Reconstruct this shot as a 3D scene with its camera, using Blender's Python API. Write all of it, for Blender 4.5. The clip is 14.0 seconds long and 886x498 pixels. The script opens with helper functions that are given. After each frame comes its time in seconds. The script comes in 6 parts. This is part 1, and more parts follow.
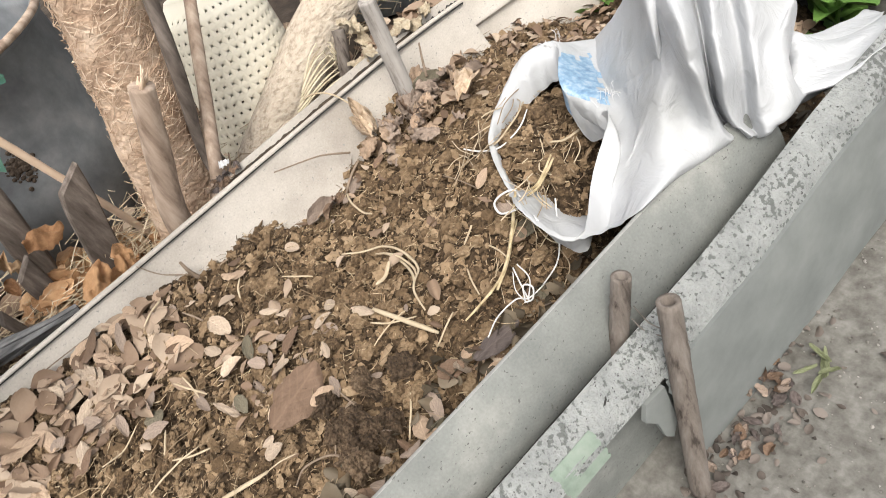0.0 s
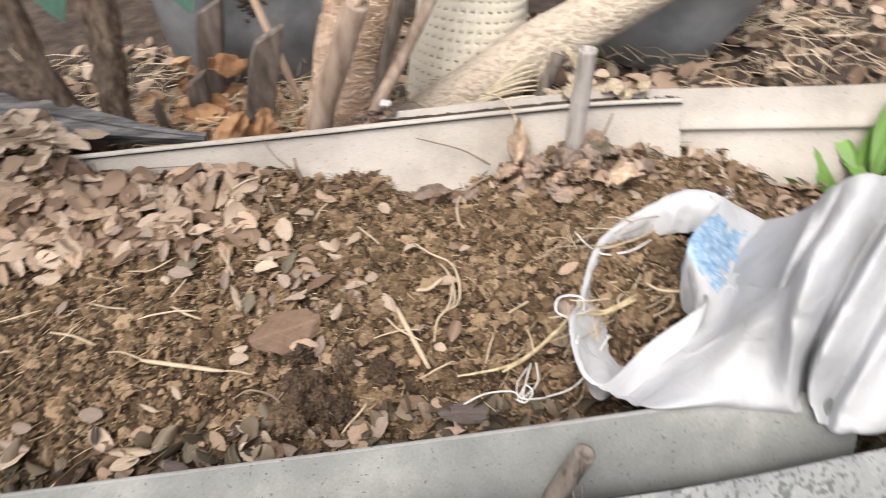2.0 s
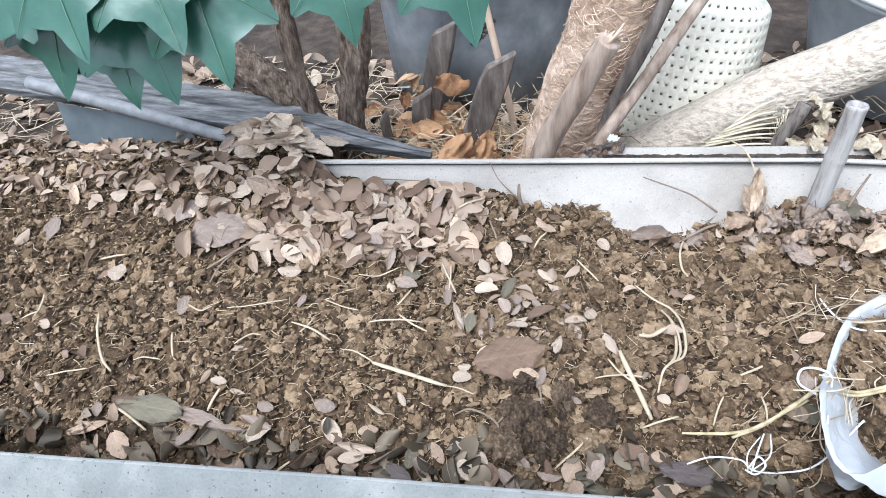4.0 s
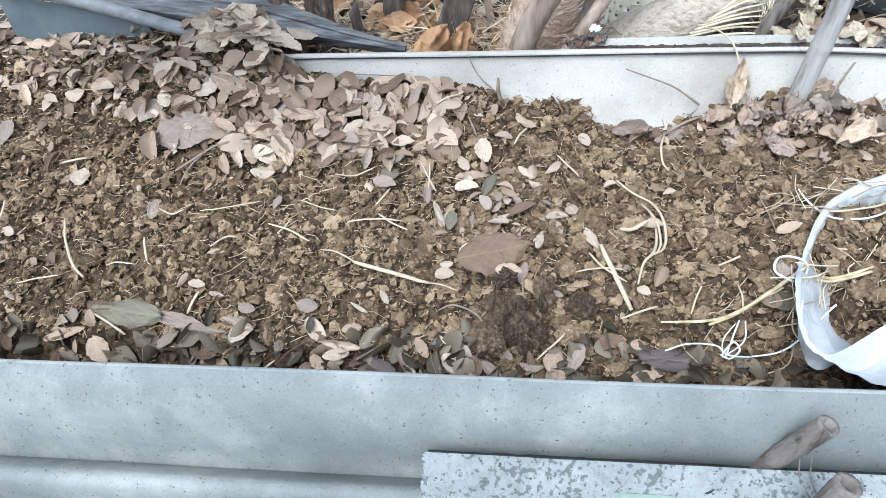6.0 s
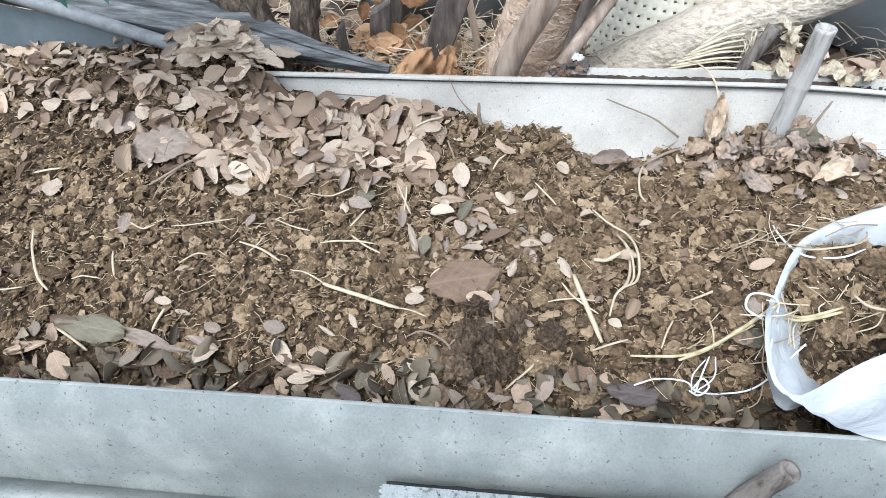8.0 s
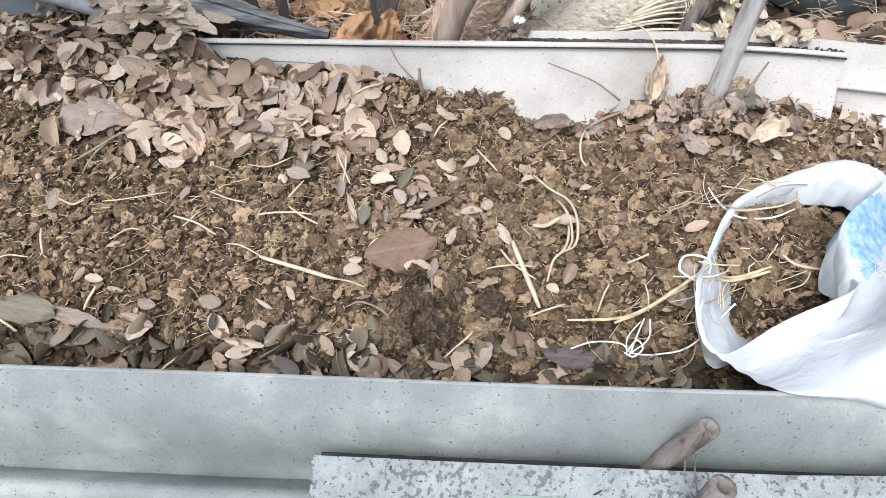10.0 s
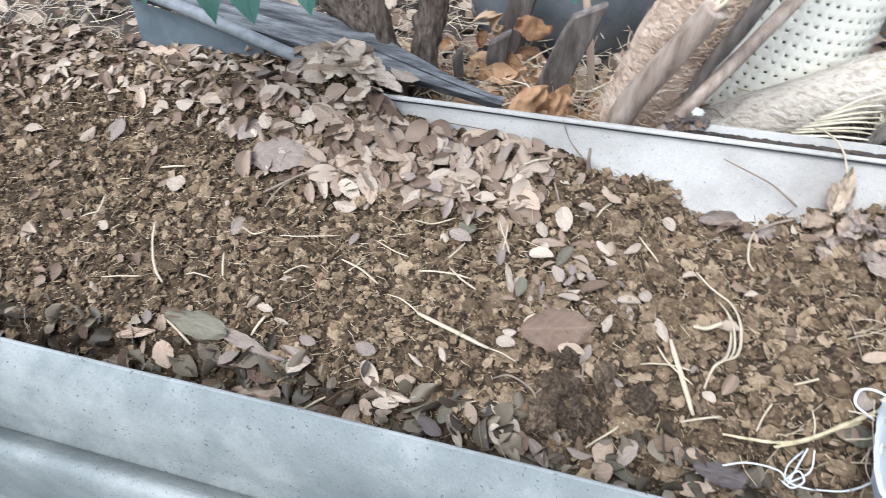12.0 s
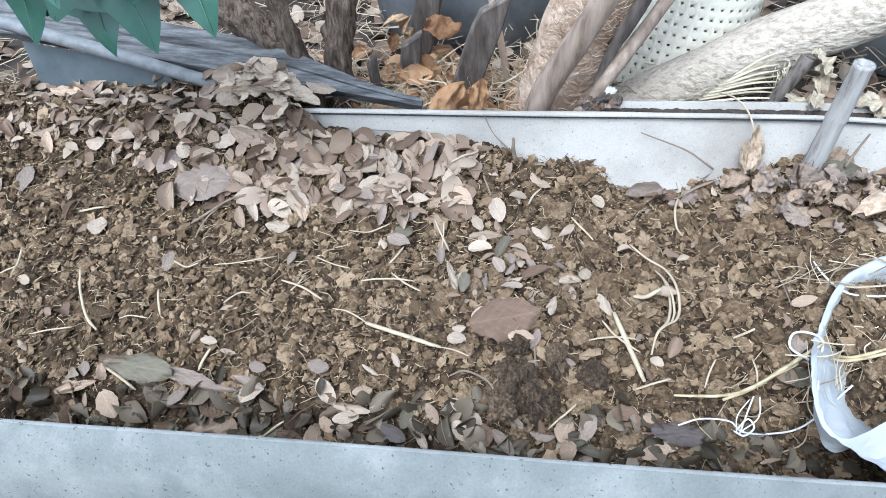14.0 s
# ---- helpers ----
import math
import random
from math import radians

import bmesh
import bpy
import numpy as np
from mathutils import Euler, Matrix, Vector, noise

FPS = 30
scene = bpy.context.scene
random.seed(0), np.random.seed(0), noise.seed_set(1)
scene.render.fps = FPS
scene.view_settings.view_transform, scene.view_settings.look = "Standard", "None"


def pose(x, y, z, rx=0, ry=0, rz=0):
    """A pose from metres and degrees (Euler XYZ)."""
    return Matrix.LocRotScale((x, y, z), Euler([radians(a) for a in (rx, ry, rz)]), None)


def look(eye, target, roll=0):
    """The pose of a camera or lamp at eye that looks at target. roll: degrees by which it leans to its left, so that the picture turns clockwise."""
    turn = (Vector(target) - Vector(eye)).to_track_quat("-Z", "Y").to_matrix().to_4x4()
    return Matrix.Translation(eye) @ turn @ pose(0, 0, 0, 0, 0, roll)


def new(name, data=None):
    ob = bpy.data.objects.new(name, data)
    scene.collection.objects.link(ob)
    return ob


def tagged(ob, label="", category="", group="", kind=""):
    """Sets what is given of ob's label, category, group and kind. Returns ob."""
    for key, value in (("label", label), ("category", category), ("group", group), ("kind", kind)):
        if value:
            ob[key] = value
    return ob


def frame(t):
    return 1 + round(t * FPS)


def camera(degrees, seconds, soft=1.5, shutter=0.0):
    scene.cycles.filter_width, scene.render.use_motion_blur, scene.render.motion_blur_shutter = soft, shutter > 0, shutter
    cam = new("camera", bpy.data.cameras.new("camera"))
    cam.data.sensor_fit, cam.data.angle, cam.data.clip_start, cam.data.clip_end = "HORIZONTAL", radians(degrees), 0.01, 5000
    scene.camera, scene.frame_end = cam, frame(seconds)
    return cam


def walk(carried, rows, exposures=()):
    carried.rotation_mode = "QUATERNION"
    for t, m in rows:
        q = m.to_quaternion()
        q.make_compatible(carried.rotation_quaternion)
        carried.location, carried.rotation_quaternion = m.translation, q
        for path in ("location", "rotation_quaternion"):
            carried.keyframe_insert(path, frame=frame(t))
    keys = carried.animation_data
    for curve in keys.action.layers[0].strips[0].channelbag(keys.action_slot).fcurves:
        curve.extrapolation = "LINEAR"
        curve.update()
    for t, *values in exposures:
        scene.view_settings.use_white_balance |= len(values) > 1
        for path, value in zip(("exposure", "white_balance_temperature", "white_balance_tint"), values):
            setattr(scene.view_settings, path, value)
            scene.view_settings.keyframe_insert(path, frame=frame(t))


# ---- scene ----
cam = camera(69.13, 14.0, soft=0.25, shutter=0.3)
# seconds, x, y, z, then the turn about x, y and z in degrees
PATH = [
    (0.0, 0.0399, -1.0681, 1.1876, 41.58, 20.99, -41.90),
    (0.5, 0.0341, -1.0777, 1.2073, 40.46, 19.37, -38.05),
    (1.0, 0.0592, -1.0880, 1.2256, 43.24, 13.03, -30.42),
    (1.5, 0.0915, -1.0852, 1.2295, 45.87, 8.19, -24.90),
    (2.0, 0.2105, -1.0597, 1.2303, 47.61, 2.85, -6.68),
    (2.5, 0.1534, -1.0549, 1.2449, 50.70, 4.04, 6.23),
    (5.0, -0.0019, -1.0359, 1.2883, 45.59, 5.20, 7.04),
    (5.5, 0.0028, -1.0575, 1.2550, 41.61, 4.89, 4.62),
    (6.0, -0.0073, -1.0434, 1.2495, 41.38, 3.83, 4.57),
    (6.5, 0.0164, -1.0276, 1.2491, 41.18, 1.92, 4.29),
    (7.0, 0.0380, -1.0254, 1.2373, 40.73, 1.83, 4.01),
    (7.5, 0.0437, -1.0204, 1.2263, 40.16, 1.86, 5.06),
    (8.0, 0.0294, -1.0188, 1.2487, 42.93, 1.99, 5.50),
    (8.5, 0.0576, -1.0072, 1.2535, 41.86, 1.16, 2.59),
    (11.0, 0.0956, -1.0060, 1.2344, 39.85, 0.69, 3.63),
    (11.5, 0.0315, -1.0035, 1.2518, 41.39, 1.23, 7.76),
    (12.0, -0.0317, -0.9891, 1.3008, 43.89, 1.48, 15.22),
    (12.5, -0.0713, -0.9835, 1.3258, 43.89, 0.68, 18.74),
    (13.0, -0.0420, -0.9869, 1.3165, 43.19, 2.91, 10.67),
    (13.5, -0.0229, -0.9756, 1.3208, 43.56, 3.33, 6.16),
    (14.0, -0.0229, -0.9905, 1.3025, 43.76, 3.26, 6.05),
]
EXPOSURES = [
(0.0, 0.76, 6800, 10), (1.0, 0.78, 6700, 9), (1.5, 0.58, 6800, 12), (2.0, 0.76, 6800, 14), (2.7, 1.04, 6350, 14), (4.8, 1.02, 5380, 5), (6.5, 1.02, 5420, 4),
    (7.5, 0.98, 5560, 5), (8.7, 1.01, 5570, 5), (10.8, 0.93, 6000, 11), (11.2, 0.94, 5930, 11), (12.2, 0.99, 5390, 6), (13.4, 0.98, 5260, 5), (14.0, 0.94, 5260, 5),
]
walk(cam, [(t, pose(x, y, z, rx, ry, rz)) for t, x, y, z, rx, ry, rz in PATH], EXPOSURES)

# ---- light ----
world = bpy.data.worlds.new("overcast_sky")
scene.world = world
world.use_nodes = True
wt = world.node_tree
sky = wt.nodes.new("ShaderNodeTexSky")
sky.sky_type = "NISHITA"
sky.sun_disc = False
sky.sun_elevation, sky.sun_rotation = radians(61), radians(205)
sky.air_density, sky.dust_density, sky.ozone_density = 1.0, 4.0, 1.0
wt.nodes["Background"].inputs["Strength"].default_value = 0.14
haze = wt.nodes.new("ShaderNodeHueSaturation")
haze.inputs["Saturation"].default_value = 0.35
wt.links.new(sky.outputs["Color"], haze.inputs["Color"])
wt.links.new(haze.outputs["Color"], wt.nodes["Background"].inputs["Color"])
sun_data = bpy.data.lights.new("sun", "SUN")
sun_data.energy, sun_data.angle, sun_data.color = 1.6, radians(45), (1.0, 0.97, 0.92)
sun = new("sun", sun_data)
sun.matrix_world = look((-0.7, -1.5, 3.0), (0, 0, 0))


# ---- materials ----
def ramp_mat(name, stops, scale=8.0, detail=8.0, rough=0.8, bump=0.3, bump_scale=60.0, bump_dist=0.004,
             random_mix=0.0, island=False, stretch=(1, 1, 1), spec=0.3, sheen_mix=None, metallic=0.0):
    """A material whose colour runs over stops by noise, and by the piece's own random where random_mix is set."""
    m = bpy.data.materials.new(name)
    m.use_nodes = True
    nt, n = m.node_tree, m.node_tree.nodes
    bsdf = n["Principled BSDF"]
    bsdf.inputs["Roughness"].default_value = rough
    bsdf.inputs["Specular IOR Level"].default_value = spec
    bsdf.inputs["Metallic"].default_value = metallic
    tc = n.new("ShaderNodeTexCoord")
    mp = n.new("ShaderNodeMapping")
    mp.inputs["Scale"].default_value = stretch
    nt.links.new(tc.outputs["Object"], mp.inputs["Vector"])
    big = n.new("ShaderNodeTexNoise")
    big.inputs["Scale"].default_value, big.inputs["Detail"].default_value = scale, detail
    big.inputs["Roughness"].default_value = 0.62
    nt.links.new(mp.outputs["Vector"], big.inputs["Vector"])
    fac = big.outputs["Fac"]
    if random_mix > 0:
        if island:
            info = n.new("ShaderNodeNewGeometry")
            rnd = info.outputs["Random Per Island"]
        else:
            info = n.new("ShaderNodeObjectInfo")
            rnd = info.outputs["Random"]
        mix = n.new("ShaderNodeMix")
        mix.inputs["Factor"].default_value = random_mix
        nt.links.new(fac, mix.inputs["A"])
        nt.links.new(rnd, mix.inputs["B"])
        fac = mix.outputs["Result"]
    ramp = n.new("ShaderNodeValToRGB")
    while len(ramp.color_ramp.elements) < len(stops):
        ramp.color_ramp.elements.new(0.5)
    for e, (p, c) in zip(ramp.color_ramp.elements, stops):
        e.position, e.color = p, (*c, 1)
    nt.links.new(fac, ramp.inputs["Fac"])
    nt.links.new(ramp.outputs["Color"], bsdf.inputs["Base Color"])
    fine = n.new("ShaderNodeTexNoise")
    fine.inputs["Scale"].default_value, fine.inputs["Detail"].default_value = bump_scale, 6.0
    nt.links.new(mp.outputs["Vector"], fine.inputs["Vector"])
    bp = n.new("ShaderNodeBump")
    bp.inputs["Strength"].default_value, bp.inputs["Distance"].default_value = bump, bump_dist
    nt.links.new(fine.outputs["Fac"], bp.inputs["Height"])
    nt.links.new(bp.outputs["Normal"], bsdf.inputs["Normal"])
    return m


# darker than the crumbs, to put shade into the gaps between them
M_SOIL = ramp_mat("soil", [(0.3, (0.0135, 0.0085, 0.0048)), (0.44, (0.0414, 0.0269, 0.0151)), (0.58, (0.0952, 0.0637, 0.0372)), (0.75, (0.1656, 0.1164, 0.0707))],
                  scale=60, rough=0.95, bump=1.0, bump_scale=150, bump_dist=0.007)
# brown earth and mud; its dark tone also stands for shade behind the bed
M_EARTH = ramp_mat("dark_earth", [(0.3, (0.024, 0.019, 0.015)), (0.5, (0.056, 0.042, 0.032)), (0.7, (0.102, 0.079, 0.061))],
                   scale=12, rough=0.95, bump=0.8, bump_scale=80, bump_dist=0.008)
M_CRUMB = ramp_mat("soil_crumb", [(0.15, (0.0642, 0.0418, 0.0223)), (0.4, (0.1552, 0.1035, 0.0595)), (0.6, (0.2670, 0.1861, 0.1116)), (0.85, (0.4192, 0.3124, 0.2027))],
                   scale=60, rough=0.95, bump=0.9, bump_scale=330, bump_dist=0.004, random_mix=0.5, island=True)
M_SHRED = ramp_mat("mixed_shred", [(0.12, (0.0621, 0.0418, 0.0251)), (0.42, (0.1552, 0.1075, 0.0651)), (0.68, (0.3105, 0.2308, 0.1442)), (0.9, (0.5382, 0.4328, 0.2883))],
                   scale=40, rough=0.7, bump=0.4, bump_scale=300, bump_dist=0.001, random_mix=0.85, island=True)
LEAF_STOPS = [(0.1, (0.105, 0.069, 0.047)), (0.3, (0.190, 0.128, 0.088)), (0.5, (0.270, 0.196, 0.140)),
              (0.7, (0.340, 0.262, 0.195)), (0.92, (0.430, 0.350, 0.270))]
M_LEAF_J = ramp_mat("dry_leaf_litter", LEAF_STOPS, scale=25, rough=0.65, bump=0.5, bump_scale=160, bump_dist=0.002,
                    random_mix=0.75, island=True)
# duller olive-brown leaves, with the near trough's shade put into their colour
M_LEAF_SHADED = ramp_mat("shaded_leaf", [(0.1, (0.036, 0.029, 0.020)), (0.35, (0.085, 0.068, 0.047)), (0.6, (0.142, 0.114, 0.080)), (0.9, (0.275, 0.226, 0.166))],
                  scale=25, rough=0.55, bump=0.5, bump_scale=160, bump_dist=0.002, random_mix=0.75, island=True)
M_ORANGE = ramp_mat("orange_dry_leaf", [(0.2, (0.23, 0.115, 0.055)), (0.5, (0.53, 0.310, 0.160)), (0.85, (0.72, 0.51, 0.32))],
                    scale=7, rough=0.6, bump=0.7, bump_scale=70, bump_dist=0.004, random_mix=0.6)
M_STRAW = ramp_mat("straw", [(0.15, (0.230, 0.172, 0.112)), (0.5, (0.445, 0.362, 0.250)), (0.85, (0.640, 0.552, 0.415))],
                   scale=40, rough=0.55, bump=0.4, bump_scale=300, bump_dist=0.001, random_mix=0.6, island=True)
M_YELLOW = ramp_mat("yellow_straw", [(0.35, (0.30, 0.235, 0.13)), (0.5, (0.47, 0.385, 0.235)), (0.65, (0.60, 0.51, 0.34))],
                    scale=40, rough=0.55, bump=0.4, bump_scale=300, bump_dist=0.001)
M_TWIG = ramp_mat("twig", [(0.2, (0.12, 0.09, 0.065)), (0.6, (0.26, 0.2, 0.15)), (0.9, (0.36, 0.29, 0.22))],
                  scale=30, rough=0.8, bump=0.6, bump_scale=150, bump_dist=0.002)
def sheet_mat(name, lo, mid, hi, speck=0.10, stain_scale=5.0):
    """Fibre-cement: broad stains, a fine pressed grain, dark pits."""
    m = ramp_mat(name, [(0.3, lo), (0.5, mid), (0.7, hi)], scale=stain_scale, detail=10, rough=0.72, bump=0.5, bump_scale=170, bump_dist=0.0025)
    nt, n = m.node_tree, m.node_tree.nodes
    bsdf = n["Principled BSDF"]
    base = bsdf.inputs["Base Color"].links[0].from_socket
    tc = n.new("ShaderNodeTexCoord")
    sp = n.new("ShaderNodeTexNoise")
    sp.inputs["Scale"].default_value, sp.inputs["Detail"].default_value = 150, 3
    nt.links.new(tc.outputs["Object"], sp.inputs["Vector"])
    cut = n.new("ShaderNodeMapRange")
    cut.inputs["From Min"].default_value, cut.inputs["From Max"].default_value = 0.655, 0.70
    nt.links.new(sp.outputs["Fac"], cut.inputs["Value"])
    gr = n.new("ShaderNodeTexNoise")
    gr.inputs["Scale"].default_value, gr.inputs["Detail"].default_value = 240, 3
    nt.links.new(tc.outputs["Object"], gr.inputs["Vector"])
    gmul = n.new("ShaderNodeMapRange")
    gmul.inputs["To Min"].default_value, gmul.inputs["To Max"].default_value = 0.8, 1.16
    nt.links.new(gr.outputs["Fac"], gmul.inputs["Value"])
    grain = n.new("ShaderNodeVectorMath")
    grain.operation = "SCALE"
    nt.links.new(base, grain.inputs[0])
    nt.links.new(gmul.outputs["Result"], grain.inputs["Scale"])
    mix = n.new("ShaderNodeMix")
    mix.data_type = "RGBA"
    mix.inputs["B"].default_value = (speck, speck, speck * 0.95, 1)
    nt.links.new(cut.outputs["Result"], mix.inputs["Factor"])
    nt.links.new(grain.outputs["Vector"], mix.inputs["A"])
    nt.links.new(mix.outputs["Result"], bsdf.inputs["Base Color"])
    return m


# near sheet: greyer cement, darkened further for the shade it stands in
M_SHEET = sheet_mat("grey_fibre_cement_shaded", (0.138, 0.147, 0.141), (0.198, 0.209, 0.198), (0.325, 0.328, 0.306))
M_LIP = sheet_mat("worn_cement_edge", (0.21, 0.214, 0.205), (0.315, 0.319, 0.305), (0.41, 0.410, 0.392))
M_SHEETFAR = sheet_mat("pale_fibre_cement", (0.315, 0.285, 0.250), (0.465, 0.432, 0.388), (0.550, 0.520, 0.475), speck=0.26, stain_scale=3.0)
def crusty_mat(name):
    """Weathered cement: a coarse pale crust, and dark lichen that gathers in patches."""
    m = sheet_mat(name, (0.195, 0.208, 0.204), (0.260, 0.274, 0.270), (0.320, 0.335, 0.328), speck=0.05, stain_scale=20)
    nt, n = m.node_tree, m.node_tree.nodes
    bsdf = n["Principled BSDF"]
    base = bsdf.inputs["Base Color"].links[0].from_socket
    tc = n.new("ShaderNodeTexCoord")
    sums = None
    for size, detail, weight in ((9.0, 3.0, 0.75), (120.0, 6.0, 1.0)):
        t = n.new("ShaderNodeTexNoise")
        t.inputs["Scale"].default_value, t.inputs["Detail"].default_value = size, detail
        nt.links.new(tc.outputs["Object"], t.inputs["Vector"])
        q = n.new("ShaderNodeMath")
        q.operation = "MULTIPLY"
        q.inputs[1].default_value = weight
        nt.links.new(t.outputs["Fac"], q.inputs[0])
        if sums is None:
            sums = q.outputs["Value"]
        else:
            a = n.new("ShaderNodeMath")
            nt.links.new(sums, a.inputs[0])
            nt.links.new(q.outputs["Value"], a.inputs[1])
            sums = a.outputs["Value"]
    cut = n.new("ShaderNodeMapRange")
    cut.inputs["From Min"].default_value, cut.inputs["From Max"].default_value = 0.92, 0.99
    cut.inputs["To Max"].default_value = 0.8
    nt.links.new(sums, cut.inputs["Value"])
    mix = n.new("ShaderNodeMix")
    mix.data_type = "RGBA"
    mix.inputs["B"].default_value = (0.085, 0.092, 0.088, 1)
    nt.links.new(cut.outputs["Result"], mix.inputs["Factor"])
    nt.links.new(base, mix.inputs["A"])
    nt.links.new(mix.outputs["Result"], bsdf.inputs["Base Color"])
    for nd in n:
        if nd.type == "BUMP":
            nd.inputs["Strength"].default_value, nd.inputs["Distance"].default_value = 1.0, 0.006
    return m


for nd in M_SHEETFAR.node_tree.nodes:
    if nd.type == "BUMP":
        nd.inputs["Strength"].default_value = 0.25
M_MOSSY = crusty_mat("weathered_fibre_cement")
# serves the slab's real crack and the dark lines that stand for shade
M_CRACK_SHADE = ramp_mat("crack_and_shade", [(0.3, (0.02, 0.02, 0.02)), (0.7, (0.05, 0.05, 0.048))], scale=30, rough=1.0)
M_PAINT = ramp_mat("old_green_paint", [(0.35, (0.165, 0.210, 0.175)), (0.5, (0.215, 0.270, 0.225)), (0.7, (0.260, 0.300, 0.262))], scale=30, rough=0.8, bump=0.4)
M_FACE = ramp_mat("smooth_fibre_cement", [(0.3, (0.150, 0.163, 0.160)), (0.5, (0.190, 0.205, 0.200)), (0.7, (0.235, 0.250, 0.243))], scale=7, rough=0.7, bump=0.15, bump_scale=90, bump_dist=0.002)
M_GROUND = ramp_mat("bare_ground", [(0.3, (0.080, 0.076, 0.067)), (0.5, (0.142, 0.138, 0.125)), (0.7, (0.215, 0.210, 0.195))],
                    scale=30, rough=0.95, bump=0.6, bump_scale=60, bump_dist=0.006)
M_SACK = ramp_mat("white_woven_plastic", [(0.3, (0.335, 0.340, 0.338)), (0.42, (0.435, 0.448, 0.458)), (0.58, (0.490, 0.506, 0.526))],
                  scale=4, detail=12, rough=0.58, bump=0.55, bump_scale=16, bump_dist=0.012, spec=0.25)
for nd in M_SACK.node_tree.nodes:
    if nd.type == "TEX_NOISE" and nd.inputs["Scale"].default_value > 10:
        nd.inputs["Distortion"].default_value = 1.4
        nd.inputs["Detail"].default_value = 3.0
M_BLUE = ramp_mat("blue_woven_plastic", [(0.32, (0.12, 0.23, 0.38)), (0.5, (0.23, 0.37, 0.52)), (0.68, (0.42, 0.52, 0.61))],
                  scale=70, rough=0.42, bump=0.5, bump_scale=120, bump_dist=0.003, spec=0.5)
M_STRING = ramp_mat("white_string", [(0.3, (0.6, 0.6, 0.6)), (0.7, (0.8, 0.8, 0.8))], scale=60, rough=0.6, bump=0.3)
M_BAMBOO = ramp_mat("old_bamboo", [(0.33, (0.046, 0.037, 0.031)), (0.44, (0.146, 0.124, 0.107)), (0.7, (0.223, 0.198, 0.177))],
                    scale=60, rough=0.85, bump=1.0, bump_scale=160, bump_dist=0.004, stretch=(1, 1, 0.1))
M_PALE_STICK = ramp_mat("pale_stick", [(0.32, (0.165, 0.148, 0.135)), (0.45, (0.390, 0.366, 0.340)), (0.7, (0.520, 0.497, 0.465))],
                        scale=38, rough=0.8, bump=0.8, bump_scale=120, bump_dist=0.003, stretch=(1, 1, 0.12))
M_WIRE = ramp_mat("thin_wire", [(0.3, (0.1, 0.09, 0.08)), (0.7, (0.2, 0.18, 0.16))], scale=60, rough=0.5)
M_BARK = ramp_mat("fibrous_bark", [(0.3, (0.270, 0.178, 0.122)), (0.5, (0.540, 0.400, 0.295)), (0.7, (0.700, 0.565, 0.450))],
                  scale=14, rough=0.9, bump=1.0, bump_scale=55, bump_dist=0.016, stretch=(1, 1, 1.0))
M_STEM = ramp_mat("smooth_brown_stem", [(0.3, (0.190, 0.135, 0.100)), (0.5, (0.390, 0.300, 0.235)), (0.7, (0.560, 0.460, 0.375))],
                  scale=35, rough=0.75, bump=0.7, bump_scale=90, bump_dist=0.004, stretch=(1, 1, 0.12))
M_DARKWOOD = ramp_mat("dark_wood", [(0.3, (0.055, 0.044, 0.037)), (0.5, (0.128, 0.106, 0.091)), (0.7, (0.235, 0.200, 0.176))],
                      scale=40, rough=0.85, bump=0.6, bump_scale=70, bump_dist=0.004, stretch=(1, 1, 0.2))
M_GNARL = ramp_mat("grey_bark", [(0.3, (0.048, 0.034, 0.025)), (0.48, (0.150, 0.111, 0.084)), (0.7, (0.269, 0.214, 0.166))],
                   scale=75, rough=0.9, bump=1.0, bump_scale=90, bump_dist=0.02, stretch=(1, 1, 0.3))
M_PLANK = ramp_mat("weathered_board", [(0.28, (0.034, 0.034, 0.035)), (0.46, (0.115, 0.116, 0.117)), (0.6, (0.205, 0.205, 0.206)), (0.75, (0.330, 0.325, 0.320))],
                   scale=60, rough=0.9, bump=1.0, bump_scale=110, bump_dist=0.006, stretch=(0.1, 1, 1))
M_PIPE = ramp_mat("grey_pipe", [(0.3, (0.156, 0.161, 0.166)), (0.7, (0.283, 0.288, 0.292))], scale=30, rough=0.5, bump=0.2)
M_SLATE = ramp_mat("blue_grey_sheet", [(0.3, (0.072, 0.088, 0.095)), (0.5, (0.111, 0.129, 0.138)), (0.7, (0.157, 0.175, 0.183))],
                   scale=6, rough=0.6, bump=0.3, bump_scale=60)
M_BASKET = ramp_mat("cream_plastic", [(0.3, (0.74, 0.70, 0.58)), (0.7, (0.82, 0.785, 0.665))], scale=5, rough=0.45, bump=0.1)
M_LOG = ramp_mat("pale_ridged_bark", [(0.36, (0.36, 0.30, 0.235)), (0.47, (0.50, 0.43, 0.345)), (0.7, (0.60, 0.535, 0.445))],
                 scale=75, detail=4, rough=0.9, bump=1.0, bump_scale=75, bump_dist=0.013, stretch=(0.6, 1, 1))
M_TUB = ramp_mat("dark_plastic", [(0.3, (0.095, 0.103, 0.113)), (0.5, (0.172, 0.186, 0.199)), (0.7, (0.276, 0.284, 0.293))],
                 scale=6, rough=0.55, bump=0.3, bump_scale=40)
M_TUBGREY = ramp_mat("grey_plastic", [(0.3, (0.235, 0.265, 0.285)), (0.5, (0.345, 0.375, 0.398)), (0.7, (0.460, 0.485, 0.497))],
                     scale=6, rough=0.5, bump=0.3, bump_scale=40)
M_RIM = ramp_mat("pale_rim", [(0.3, (0.5, 0.52, 0.53)), (0.7, (0.65, 0.66, 0.66))], scale=6, rough=0.4, bump=0.1)
